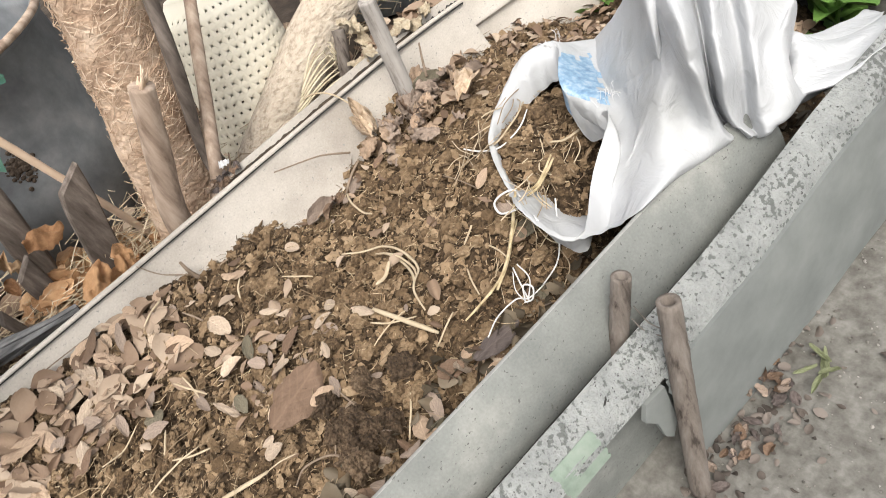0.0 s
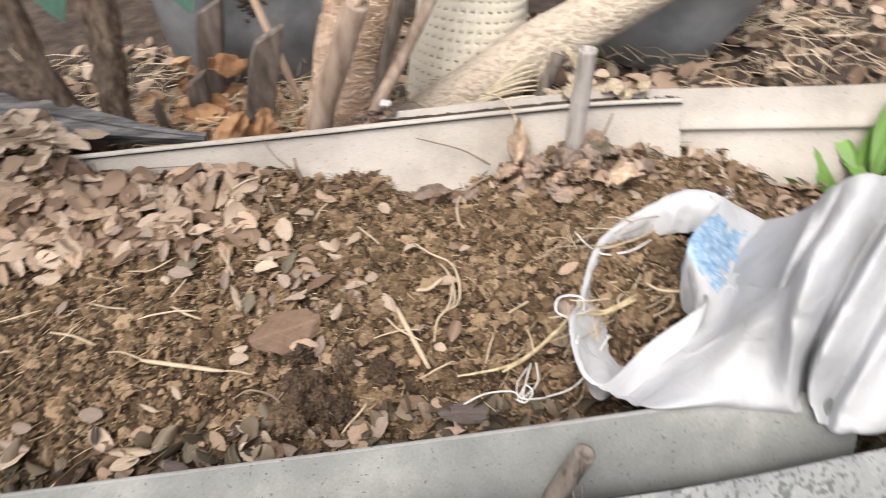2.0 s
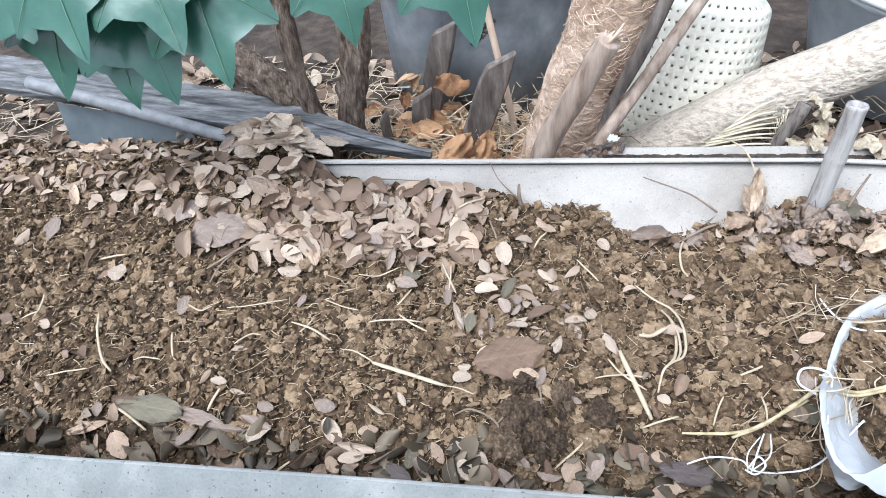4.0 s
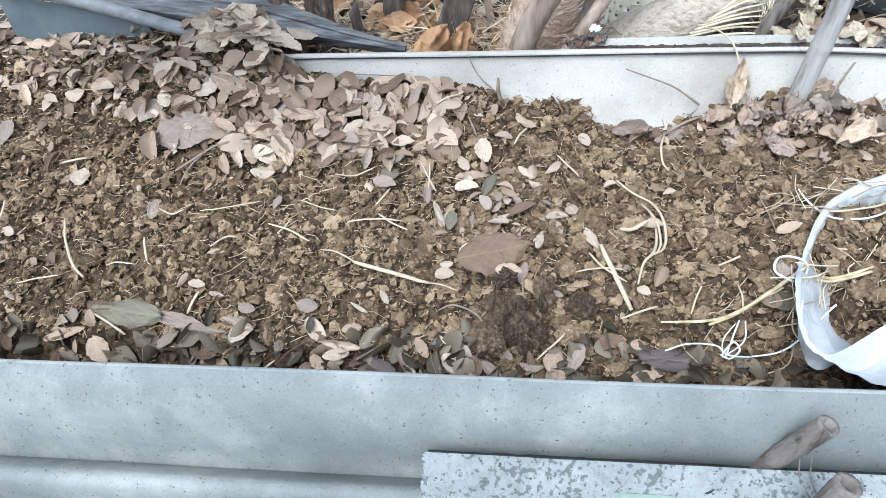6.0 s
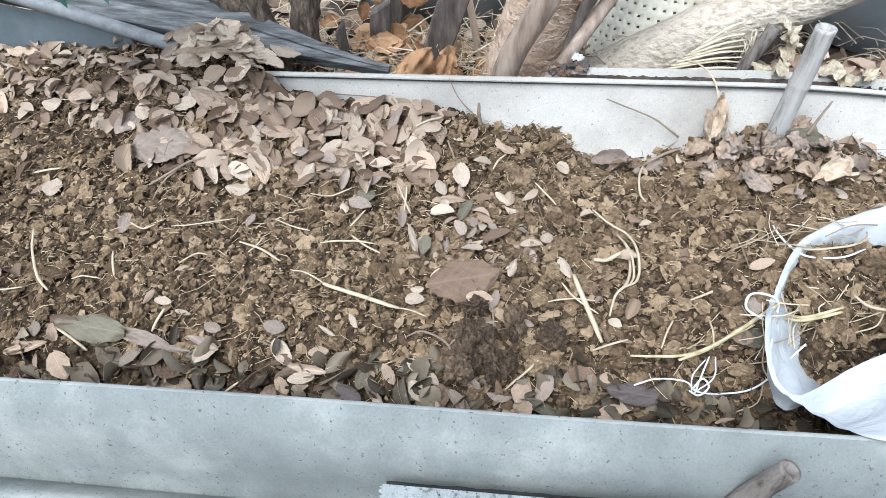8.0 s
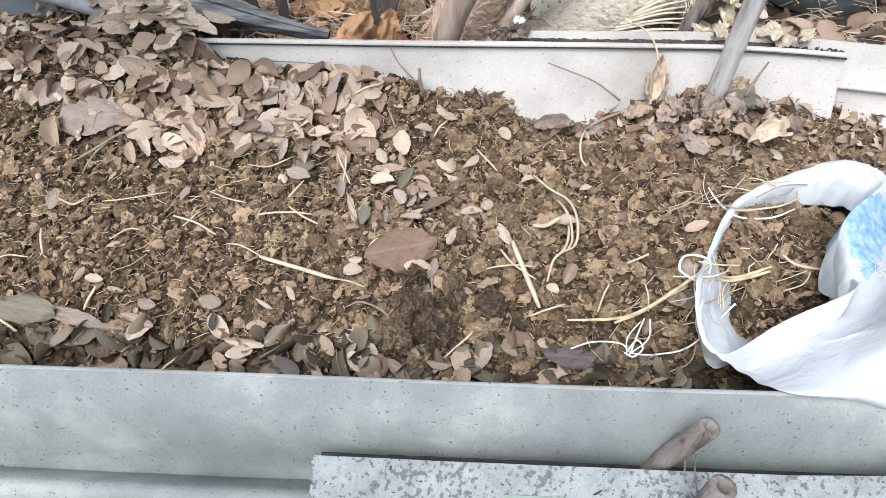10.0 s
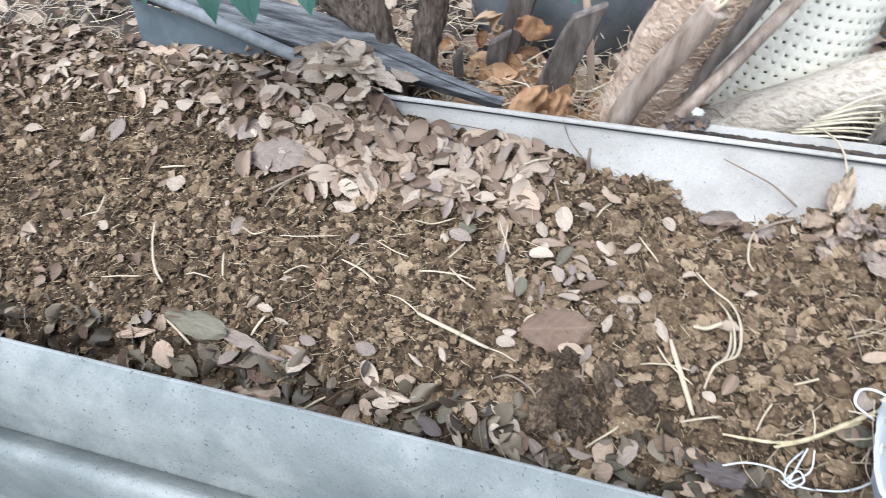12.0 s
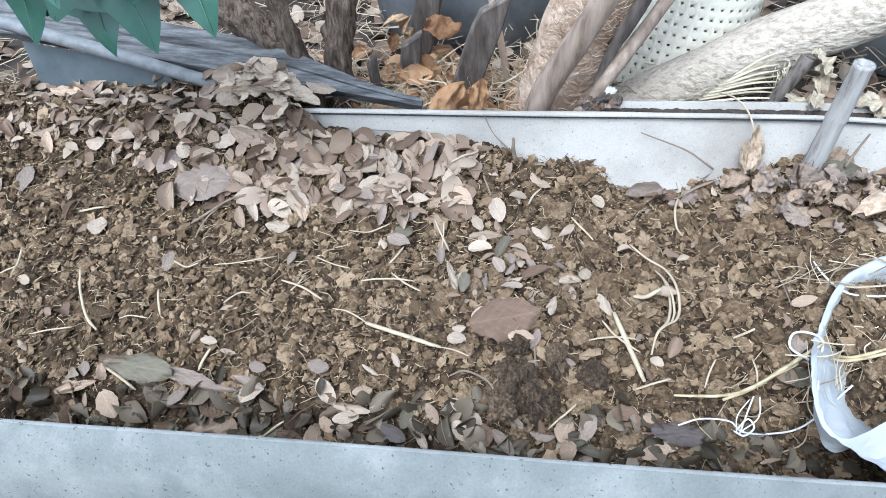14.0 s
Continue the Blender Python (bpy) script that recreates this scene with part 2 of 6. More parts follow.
M_GREEN = ramp_mat("green_leaf", [(0.2, (0.016, 0.062, 0.04)), (0.5, (0.03, 0.098, 0.066)), (0.8, (0.055, 0.145, 0.098))],
                   scale=9, rough=0.3, bump=0.4, bump_scale=12, bump_dist=0.01, spec=0.6)
M_LIGHTGREEN = ramp_mat("light_green_leaf", [(0.15, (0.05, 0.12, 0.025)), (0.5, (0.12, 0.25, 0.055)), (0.85, (0.24, 0.4, 0.1))],
                        scale=9, rough=0.45, bump=0.4, bump_scale=40, bump_dist=0.003, random_mix=0.6, island=True, spec=0.5)


# ---- helpers ----
def mesh_ob(name, verts, faces, material, parent=None, label="", smooth=True):
    me = bpy.data.meshes.new(name)
    me.from_pydata([tuple(v) for v in verts], [], [tuple(f) for f in faces])
    me.update()
    if smooth:
        me.polygons.foreach_set("use_smooth", [True] * len(me.polygons))
    me.materials.append(material)
    ob = new(name, me)
    if parent is not None:
        ob.parent = parent
    if label:
        ob["label"] = label
    return ob


def part(name, bm, material, parent, label="", smooth=False):
    me = bpy.data.meshes.new(name)
    bm.to_mesh(me)
    bm.free()
    if smooth:
        me.polygons.foreach_set("use_smooth", [True] * len(me.polygons))
    me.materials.append(material)
    ob = new(name, me)
    ob.parent = parent
    if label:
        ob["label"] = label
    return ob


def empty(name, x=0, y=0, z=0):
    ob = new(name)
    ob.location = (x, y, z)
    ob.empty_display_size = 0.05
    return ob


def spline(points, steps=8):
    """Catmull-Rom through the points."""
    p = [Vector(q) for q in points]
    p = [p[0] * 2 - p[1]] + p + [p[-1] * 2 - p[-2]]
    out = []
    for i in range(1, len(p) - 2):
        for s in range(steps):
            t = s / steps
            a, b, c, d = p[i - 1], p[i], p[i + 1], p[i + 2]
            out.append(0.5 * (2 * b + (c - a) * t + (2 * a - 5 * b + 4 * c - d) * t * t + (3 * b - a - 3 * c + d) * t ** 3))
    out.append(p[-2])
    return out


def tube(points, radii, seg=8, rough=0.0, seed=0, flat=1.0):
    """Verts and faces of a capped tube along points."""
    rng = random.Random(seed)
    pts = [Vector(p) for p in points]
    n = len(pts)
    if not hasattr(radii, "__len__"):
        radii = [radii] * n
    verts, faces = [], []
    up = None
    for i, p in enumerate(pts):
        d = (pts[min(i + 1, n - 1)] - pts[max(i - 1, 0)]).normalized()
        if up is None:
            up = Vector((0, 0, 1)) if abs(d.z) < 0.9 else Vector((0, 1, 0))
        side = d.cross(up).normalized()
        up = side.cross(d).normalized()
        for s in range(seg):
            a = 2 * math.pi * s / seg
            r = radii[i] * (1 + rough * rng.uniform(-1, 1))
            verts.append(p + side * math.cos(a) * r + up * math.sin(a) * r * flat)
    for i in range(n - 1):
        for s in range(seg):
            t = (s + 1) % seg
            faces.append((i * seg + s, i * seg + t, (i + 1) * seg + t, (i + 1) * seg + s))
    faces.append(tuple(reversed(range(seg))))
    faces.append(tuple((n - 1) * seg + s for s in range(seg)))
    return verts, faces


def join(items):
    verts, faces = [], []
    for v, f in items:
        o = len(verts)
        verts.extend(v)
        faces.extend(tuple(k + o for k in q) for q in f)
    return verts, faces


def smoothstep(a, b, v):
    t = min(1.0, max(0.0, (v - a) / (b - a)))
    return t * t * (3 - 2 * t)


# ---- ground ----
def ground_height(x, y):
    """Flat on the near side, raised behind the far wall."""
    back = smoothstep(0.25, 0.5, y) * smoothstep(3.2, 2.2, x) * 0.14
    return back + 0.006 * noise.noise((x * 6, y * 6, 0)) + 0.003 * noise.noise((x * 25, y * 25, 3))


def build_ground():
    xs = [-60, -20, -8, -4] + [-2.5 + 0.05 * i for i in range(121)] + [5, 9, 20, 60]
    ys = [-60, -20, -8, -3.5] + [-2.2 + 0.05 * i for i in range(101)] + [4, 8, 20, 60]
    verts = [(x, y, ground_height(x, y)) for y in ys for x in xs]
    w = len(xs)
    faces = [(j * w + i, j * w + i + 1, (j + 1) * w + i + 1, (j + 1) * w + i) for j in range(len(ys) - 1) for i in range(w - 1)]
    ob = mesh_ob("ground", verts, faces, M_GROUND)
    tagged(ob, "dusty grey-brown bare earth with fine grit", "ground", kind="structure")


build_ground()


# The shade under the shrubs is put into this sheet's dark colour.
def build_back_earth():
    xs = [-8 + 0.08 * i for i in range(176)]
    ys = [0.38 + 0.06 * j for j in range(94)]
    verts = [(x, y, ground_height(x, y) + 0.012 + 0.02 * noise.noise((x * 7, y * 7, 2)) - 0.25 * smoothstep(0.1, 0.0, min(x + 8, 6 - x, y - 0.36, 5.96 - y))) for y in ys for x in xs]
    w = len(xs)
    faces = [(j * w + i, j * w + i + 1, (j + 1) * w + i + 1, (j + 1) * w + i) for j in range(len(ys) - 1) for i in range(w - 1)]
    ob = mesh_ob("ground_earth", verts, faces, M_EARTH)
    tagged(ob, "earth under the shrubs behind the bed, coloured dark for its shade", "ground", kind="structure")


build_back_earth()


# ---- soil of the bed ----
def soil_base(x, y):
    """The bed's surface: heaped against the back on one side, lower beside the sack, falling to the near wall."""
    z = 0.258 + 0.035 * smoothstep(-0.3, -0.75, x)
    z += 0.075 * smoothstep(0.02, 0.33, y) * smoothstep(0.02, -0.12, x)
    z += 0.02 * smoothstep(0.0, 0.3, y) * smoothstep(-0.35, -0.5, x)
    z += 0.026 * smoothstep(0.08, 0.28, y) * smoothstep(0.22, 0.15, x) * smoothstep(-0.12, 0.02, x)
    z -= 0.042 * math.exp(-((x - 0.31) / 0.09) ** 2 - ((y - 0.26) / 0.10) ** 2)
    z -= 0.022 * math.exp(-((x - 0.25) / 0.20) ** 2 - ((y - 0.03) / 0.15) ** 2)
    z += 0.032 * math.exp(-((x + 0.03) / 0.10) ** 2 - ((y + 0.20) / 0.08) ** 2)
    z -= 0.105 * smoothstep(-0.2 - 0.05 * smoothstep(-0.5, -0.1, x) * smoothstep(0.15, -0.1, x), -0.52, y)
    z -= 0.04 * smoothstep(-0.3, -0.9, x) * smoothstep(0.1, -0.2, y)
    z -= 0.075 * smoothstep(-0.37, -0.45, y) * smoothstep(-0.25, -0.55, x)
    z -= 0.03 * math.exp(-((x - 0.05) / 0.10) ** 2 - ((y + 0.33) / 0.09) ** 2)
    z += 0.035 * math.exp(-((x + 0.71) / 0.10) ** 2 - ((y - 0.40) / 0.06) ** 2)
    z -= 0.03 * smoothstep(-0.43, -0.53, y) * smoothstep(0.5, 0.3, x)
    # the soil that the sack has spilled
    s = 0.29 - 0.025 * smoothstep(0.0, 0.1, y) + 0.045 * math.exp(-((x - 0.66) / 0.13) ** 2 - ((y - 0.24) / 0.10) ** 2)
    s -= 0.175 * smoothstep(-0.13, -0.52, y)
    s += 0.055 * math.exp(-((x - 0.70) / 0.10) ** 4 - ((y + 0.20) / 0.12) ** 4)
    s += 0.105 * math.exp(-((x - 0.588) / 0.062) ** 2 - ((y + 0.325) / 0.075) ** 2)
    s -= 0.12 * smoothstep(0.85, 1.35, x)
    k = smoothstep(0.45, 0.55, x)
    return z * (1 - k) + s * k


def soil_height(x, y):
    z = soil_base(x, y)
    z += 0.014 * noise.noise((x * 9, y * 9, 1.7)) + 0.013 * noise.noise((x * 26, y * 26, 5.1))
    return z


def soil_normal(x, y):
    e = 0.02
    dx = (soil_base(x + e, y) - soil_base(x - e, y)) / (2 * e)
    dy = (soil_base(x, y + e) - soil_base(x, y - e)) / (2 * e)
    return Vector((-dx, -dy, 1)).normalized()


def bed_far(x):
    return 0.29 + 0.16 * smoothstep(-0.55, -0.75, x)


def build_soil():
    nx, ny = 780, 260
    verts = []
    for j in range(ny + 1):
        for i in range(nx + 1):
            x = -2.4 + 3.9 * i / nx
            y = -0.56 + (bed_far(x) + 0.02 + 0.56) * j / ny
            z = soil_height(x, y)
            z += 0.013 * noise.noise((x * 50, y * 50, 9)) + 0.011 * noise.noise((x * 105, y * 105, 4)) - 0.004
            verts.append((x, y, z))
    w = nx + 1
    faces = [(j * w + i, j * w + i + 1, (j + 1) * w + i + 1, (j + 1) * w + i) for j in range(ny) for i in range(nx)]
    ob = mesh_ob("soil_bed", verts, faces, M_SOIL)
    tagged(ob, "loose brown soil mixed with crumbled dung and straw", "soil", kind="structure")


build_soil()


# ---- fibre-cement sheets round the bed ----
def sheet(name, profile, x0, x1, thick, material, nx=60, wave=0.004, seed=0, steps=6, ragged=0.0, bend=0.0, rise=0.0, tuck=0.0):
    """A curved sheet: the profile (y, z) drawn along x, with thickness and slightly uneven edges."""
    line = spline([(0, y, z) for y, z in profile], steps)
    n = len(line)
    rng = random.Random(seed)
    jag = [rng.uniform(-1, 1) * ragged for _ in range(n)]
    jag2 = [rng.uniform(-1, 1) * ragged for _ in range(n)]
    verts = []
    for side in (0, 1):
        for k, p in enumerate(line):
            d = line[min(k + 1, n - 1)] - line[max(k - 1, 0)]
            nrm = Vector((0, -d.z, d.y)).normalized()
            for i in range(nx + 1):
                t = i / nx
                x = x0 + jag[k] + (x1 + jag2[k] - x0 - jag[k]) * t
                off = wave * noise.noise((x * 1.3, k * 0.05, seed)) + 0.15 * wave * noise.noise((x * 9, k * 0.4, seed + 3))
                q = p + nrm * (thick * side) + Vector((0, off, off * 0.5))
                q.y += tuck * smoothstep(0.0, 0.12, x) * smoothstep(0.262, 0.245, q.z + 0.6 * (q.y + 0.70))
                verts.append((x, q.y - bend * smoothstep(0.6, 1.7, x), q.z + rise * smoothstep(0.55, 0.95, x)))
    w = nx + 1
    faces = []
    o = n * w
    for k in range(n - 1):
        for i in range(nx):
            a, b, c, d = k * w + i, k * w + i + 1, (k + 1) * w + i + 1, (k + 1) * w + i
            faces.append((a, b, c, d))
            faces.append((o + d, o + c, o + b, o + a))
    for i in range(nx):
        faces.append((i + 1, i, o + i, o + i + 1))
        k = (n - 1) * w
        faces.append((k + i, k + i + 1, o + k + i + 1, o + k + i))
    for k in range(n - 1):
        faces.append((k * w, (k + 1) * w, o + (k + 1) * w, o + k * w))
        faces.append(((k + 1) * w + nx, k * w + nx, o + k * w + nx, o + (k + 1) * w + nx))
    ob = mesh_ob(name, verts, faces, material)
    mod = ob.modifiers.new("edge", "EDGE_SPLIT")
    mod.split_angle = radians(40)
    return ob


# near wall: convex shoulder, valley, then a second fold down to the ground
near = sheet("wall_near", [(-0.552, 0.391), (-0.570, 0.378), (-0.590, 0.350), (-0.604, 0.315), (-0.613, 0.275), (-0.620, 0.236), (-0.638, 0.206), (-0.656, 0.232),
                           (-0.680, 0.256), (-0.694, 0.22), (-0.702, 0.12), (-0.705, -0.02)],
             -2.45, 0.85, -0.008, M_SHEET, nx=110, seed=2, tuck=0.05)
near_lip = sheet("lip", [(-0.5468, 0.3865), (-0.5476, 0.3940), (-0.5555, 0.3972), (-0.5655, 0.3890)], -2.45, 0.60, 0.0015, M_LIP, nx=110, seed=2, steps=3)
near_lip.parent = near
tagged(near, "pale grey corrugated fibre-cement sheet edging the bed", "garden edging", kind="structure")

# a second sheet leans outside it: a rough weathered strip on top, a smooth face below
slab = sheet("wall_near_outer", [(-0.640, 0.319), (-0.652, 0.315), (-0.668, 0.306), (-0.684, 0.290), (-0.694, 0.272)],
             -0.13, 1.9, -0.009, M_MOSSY, nx=90, seed=8, ragged=0.004, rise=0.042)
tagged(slab, "weathered fibre-cement sheet edge with dark lichen stains outside the bed", "garden edging", kind="structure")
face = sheet("wall_near_face", [(-0.699, 0.279), (-0.708, 0.24), (-0.716, 0.17), (-0.722, 0.08), (-0.728, -0.02)],
             0.375, 1.9, -0.008, M_FACE, nx=60, seed=11, ragged=0.006, rise=0.042)
tagged(face, "smooth grey fibre-cement face with a broken end", "garden edging", kind="structure")

# a broken flap of the outer face hangs beside its end
def build_flap():
    bm = bmesh.new()
    pts = [(0.368, 0.262), (0.325, 0.268), (0.312, 0.235), (0.332, 0.20), (0.338, 0.15), (0.352, 0.128), (0.37, 0.16)]
    fr = [bm.verts.new((x, -0.706 - (0.27 - z) * 0.09, z)) for x, z in pts]
    bk = [bm.verts.new((x, -0.698 - (0.27 - z) * 0.09, z)) for x, z in pts]
    bm.faces.new(fr)
    bm.faces.new(list(reversed(bk)))
    for k in range(len(pts)):
        j = (k + 1) % len(pts)
        bm.faces.new((fr[j], fr[k], bk[k], bk[j]))
    bmesh.ops.recalc_face_normals(bm, faces=bm.faces)
    part("broken_flap", bm, M_FACE, face)


build_flap()

# a crack along the weathered strip and a flake of old green paint on it
v, f = tube([q + Vector((0, 0.006 * noise.noise(q * 45), 0.0)) for q in
             spline([(0.10, -0.6945, 0.274), (0.18, -0.690, 0.283), (0.25, -0.682, 0.295), (0.285, -0.668, 0.3085), (0.33, -0.661, 0.312), (0.48, -0.651, 0.317), (0.62, -0.6475, 0.318)], 10)], 0.0022, 5)
mesh_ob("crack", [q + Vector((0, -0.002, 0.0045)) for q in v], f, M_CRACK_SHADE, slab)
# dark tube that stands for the shade in the gap between the sheets
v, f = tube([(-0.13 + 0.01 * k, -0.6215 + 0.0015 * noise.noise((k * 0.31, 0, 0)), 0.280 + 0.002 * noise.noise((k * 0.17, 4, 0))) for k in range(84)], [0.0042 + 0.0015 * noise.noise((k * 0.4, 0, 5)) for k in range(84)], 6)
mesh_ob("gap_shade_line", v, f, M_CRACK_SHADE, slab, "dark line standing for the shade between two sheets")
paint = sheet("paint_flake", [(-0.672, 0.304), (-0.684, 0.290), (-0.694, 0.272), (-0.701, 0.25)], 0.15, 0.235, -0.002, M_PAINT, nx=14, seed=4, ragged=0.0025, wave=0.003)
paint.location = (0, -0.0075, 0.0035)
paint.parent = slab

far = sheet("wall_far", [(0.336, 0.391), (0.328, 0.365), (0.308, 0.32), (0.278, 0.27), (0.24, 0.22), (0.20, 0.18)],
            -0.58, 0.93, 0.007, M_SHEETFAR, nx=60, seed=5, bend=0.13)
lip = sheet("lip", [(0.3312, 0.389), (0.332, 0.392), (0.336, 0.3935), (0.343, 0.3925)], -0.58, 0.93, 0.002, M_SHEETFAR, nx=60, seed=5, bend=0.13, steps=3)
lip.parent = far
# dark strip painted in for the shadow under the lip
dirt = sheet("lip_shade_line", [(0.3305, 0.3875), (0.3288, 0.3845)], -0.58, 0.93, -0.002, M_CRACK_SHADE, nx=120, seed=5, bend=0.13, steps=3, wave=0.005)
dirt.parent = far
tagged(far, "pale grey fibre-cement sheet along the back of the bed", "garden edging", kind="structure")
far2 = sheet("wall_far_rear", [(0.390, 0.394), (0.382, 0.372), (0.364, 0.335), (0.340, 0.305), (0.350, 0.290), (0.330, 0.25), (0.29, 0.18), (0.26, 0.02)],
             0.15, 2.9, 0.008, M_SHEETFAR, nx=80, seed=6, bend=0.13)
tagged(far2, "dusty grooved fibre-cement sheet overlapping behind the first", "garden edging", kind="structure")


# ---- litter on the soil ----
def fast_mesh(name, verts, tris, material, smooth=False):
    me = bpy.data.meshes.new(name)
    me.vertices.add(len(verts))
    me.vertices.foreach_set("co", np.asarray(verts, dtype=np.float32).ravel())
    me.loops.add(len(tris) * 3)
    me.loops.foreach_set("vertex_index", np.asarray(tris, dtype=np.int32).ravel())
    me.polygons.add(len(tris))
    me.polygons.foreach_set("loop_start", np.arange(0, len(tris) * 3, 3, dtype=np.int32))
    me.polygons.foreach_set("use_smooth", np.full(len(tris), smooth))
    me.update(calc_edges=True)
    me.validate()
    me.materials.append(material)
    return new(name, me)


def ico(sub):
    bm = bmesh.new()
    bmesh.ops.create_icosphere(bm, subdivisions=sub, radius=1.0)
    v = np.array([w.co for w in bm.verts])
    f = np.array([[w.index for w in q.verts] for q in bm.faces])
    bm.free()
    return v, f


def turn_matrix(rng, tilt=1.0):
    return np.array(Euler((rng.uniform(-1, 1) * tilt, rng.uniform(-1, 1) * tilt, rng.uniform(0, 6.283))).to_matrix())


def in_bed(rng, x0=-1.95, x1=1.15):
    x = rng.uniform(x0, x1)
    return x, rng.uniform(-0.55, bed_far(x) + 0.005)


def lumps(rng, sub, count, size, most, round_share):
    """Crumbs of one fineness: lumps pressed out of round, and thin chips among them."""
    base_v, base_f = ico(sub)
    kinds = []
    for k in range(16):
        q = Vector((k * 3.7, 1.3, 0))
        kinds.append(base_v * np.array([[1 + 0.7 * noise.noise(Vector(p) * 1.5 + q) + 0.7 * noise.noise(Vector(p) * 3.4 + q)] for p in base_v]))
    vs, fs, o = [], [], 0
    for k in range(count):
        x, y = in_bed(rng)
        if y < -0.37 - 0.05 * smoothstep(-0.2, 0.2, x) and rng.random() < 0.8:
            continue
        s = min(most, size * math.exp(rng.gauss(0.0, 0.5)))
        if rng.random() < round_share:
            flat, wide = rng.uniform(0.6, 1.0), rng.uniform(0.85, 1.25)
        else:
            flat, wide = rng.uniform(0.2, 0.4), rng.uniform(1.2, 1.9)
        v = (kinds[rng.randrange(16)] * (s * wide * rng.uniform(0.8, 1.5), s * wide, s * flat)) @ turn_matrix(rng, 0.9).T
        v += (x, y, soil_height(x, y) + s * rng.uniform(-0.5, 0.6))
        vs.append(v)
        fs.append(base_f + o)
        o += len(v)
    return np.concatenate(vs), np.concatenate(fs)


def build_crumbs():
    rng = random.Random(11)
    v, f = lumps(rng, 1, 25500, 0.0026, 0.007, 0.45)
    v2, f2 = lumps(rng, 2, 8500, 0.0046, 0.010, 0.6)
    ob = fast_mesh("soil_crumbs", np.concatenate([v, v2]), np.concatenate([f, f2 + len(v)]), M_CRUMB)
    tagged(ob, "small brown crumbs of dry soil and dung", "soil", kind="stuff")


def build_clods():
    """Broken lumps, thicker on the side of the sack."""
    rng = random.Random(12)
    base_v, base_f = ico(3)
    vs, fs, o = [], [], 0
    count = 0
    while count < 980:
        x, y = in_bed(rng)
        if rng.random() > 0.35 + 0.65 * smoothstep(-0.15, 0.1, x):
            continue
        count += 1
        s = (0.006 + 0.012 * rng.random() ** 1.7) * (1.15 if x > -0.05 else 1.0)
        tall = rng.uniform(0.5, 0.9)
        q = rng.uniform(0, 50)
        amp = np.array([1 + 0.45 * noise.noise(Vector(p) * 1.3 + Vector((q, 0, 0))) + 0.30 * noise.noise(Vector(p) * 3.3 + Vector((q, 3, 0)))
                        + 0.26 * noise.noise(Vector(p) * 7.5 + Vector((q, 9, 1))) + 0.16 * noise.noise(Vector(p) * 15 + Vector((q, 2, 5))) for p in base_v])
        v = (base_v * amp[:, None] * (s * rng.uniform(0.8, 1.4), s, s * tall)) @ turn_matrix(rng, 0.45).T
        v += (x, y, soil_height(x, y) + s * 0.1)
        vs.append(v)
        fs.append(base_f + o)
        o += len(v)
    ob = fast_mesh("soil_clods", np.concatenate(vs), np.concatenate(fs), M_CLOD)
    tagged(ob, "rough brown clods of broken soil and dung", "soil", kind="stuff")


M_CLOD = ramp_mat("soil_clod", [(0.3, (0.0621, 0.0398, 0.0223)), (0.45, (0.1501, 0.1005, 0.0577)), (0.6, (0.2484, 0.1731, 0.1042)), (0.75, (0.3622, 0.2667, 0.1693))],
                  scale=110, rough=0.95, bump=1.0, bump_scale=320, bump_dist=0.006, random_mix=0.3, island=True)


def fibre(rng, x, y, z, length, r, lift):
    a = rng.uniform(0, 6.283)
    bend = rng.uniform(-0.7, 0.7)
    p0 = np.array([x, y, z])
    d1 = np.array([math.cos(a), math.sin(a), rng.uniform(-0.25, 0.4) * lift])
    d2 = np.array([math.cos(a + bend), math.sin(a + bend), rng.uniform(-0.5, 0.2) * lift])
    pts = [p0, p0 + d1 * length * 0.5, p0 + d1 * length * 0.5 + d2 * length * 0.5]
    side = np.array([-math.sin(a), math.cos(a), 0])
    v = []
    for k, p in enumerate(pts):
        w = r * (1.0, 1.0, 0.6)[k]
        v += [p + side * w, p - side * w, p + np.array([0, 0, w * 1.3])]
    f = []
    for k in (0, 3):
        for i in range(3):
            j = (i + 1) % 3
            f += [(k + i, k + j, k + 3 + j), (k + i, k + 3 + j, k + 3 + i)]
    f += [(0, 2, 1), (6, 7, 8)]
    return np.array(v), np.array(f)


def build_fibres():
    rng = random.Random(13)
    vs, fs, o = [], [], 0
    for k in range(19000):
        x, y = in_bed(rng)
        length = 0.005 + 0.03 * rng.random() ** 3.2
        if k > 17700:
            length = rng.uniform(0.03, 0.075)
        v, f = fibre(rng, x, y, soil_height(x, y) + rng.uniform(0.002, 0.012), length, rng.uniform(0.0004, 0.0011), 0.8)
        vs.append(v)
        fs.append(f + o)
        o += len(v)
    ob = fast_mesh("straw_shreds", np.concatenate(vs), np.concatenate(fs), M_SHRED)
    tagged(ob, "short shreds of pale straw strewn through the soil", "straw", kind="stuff")


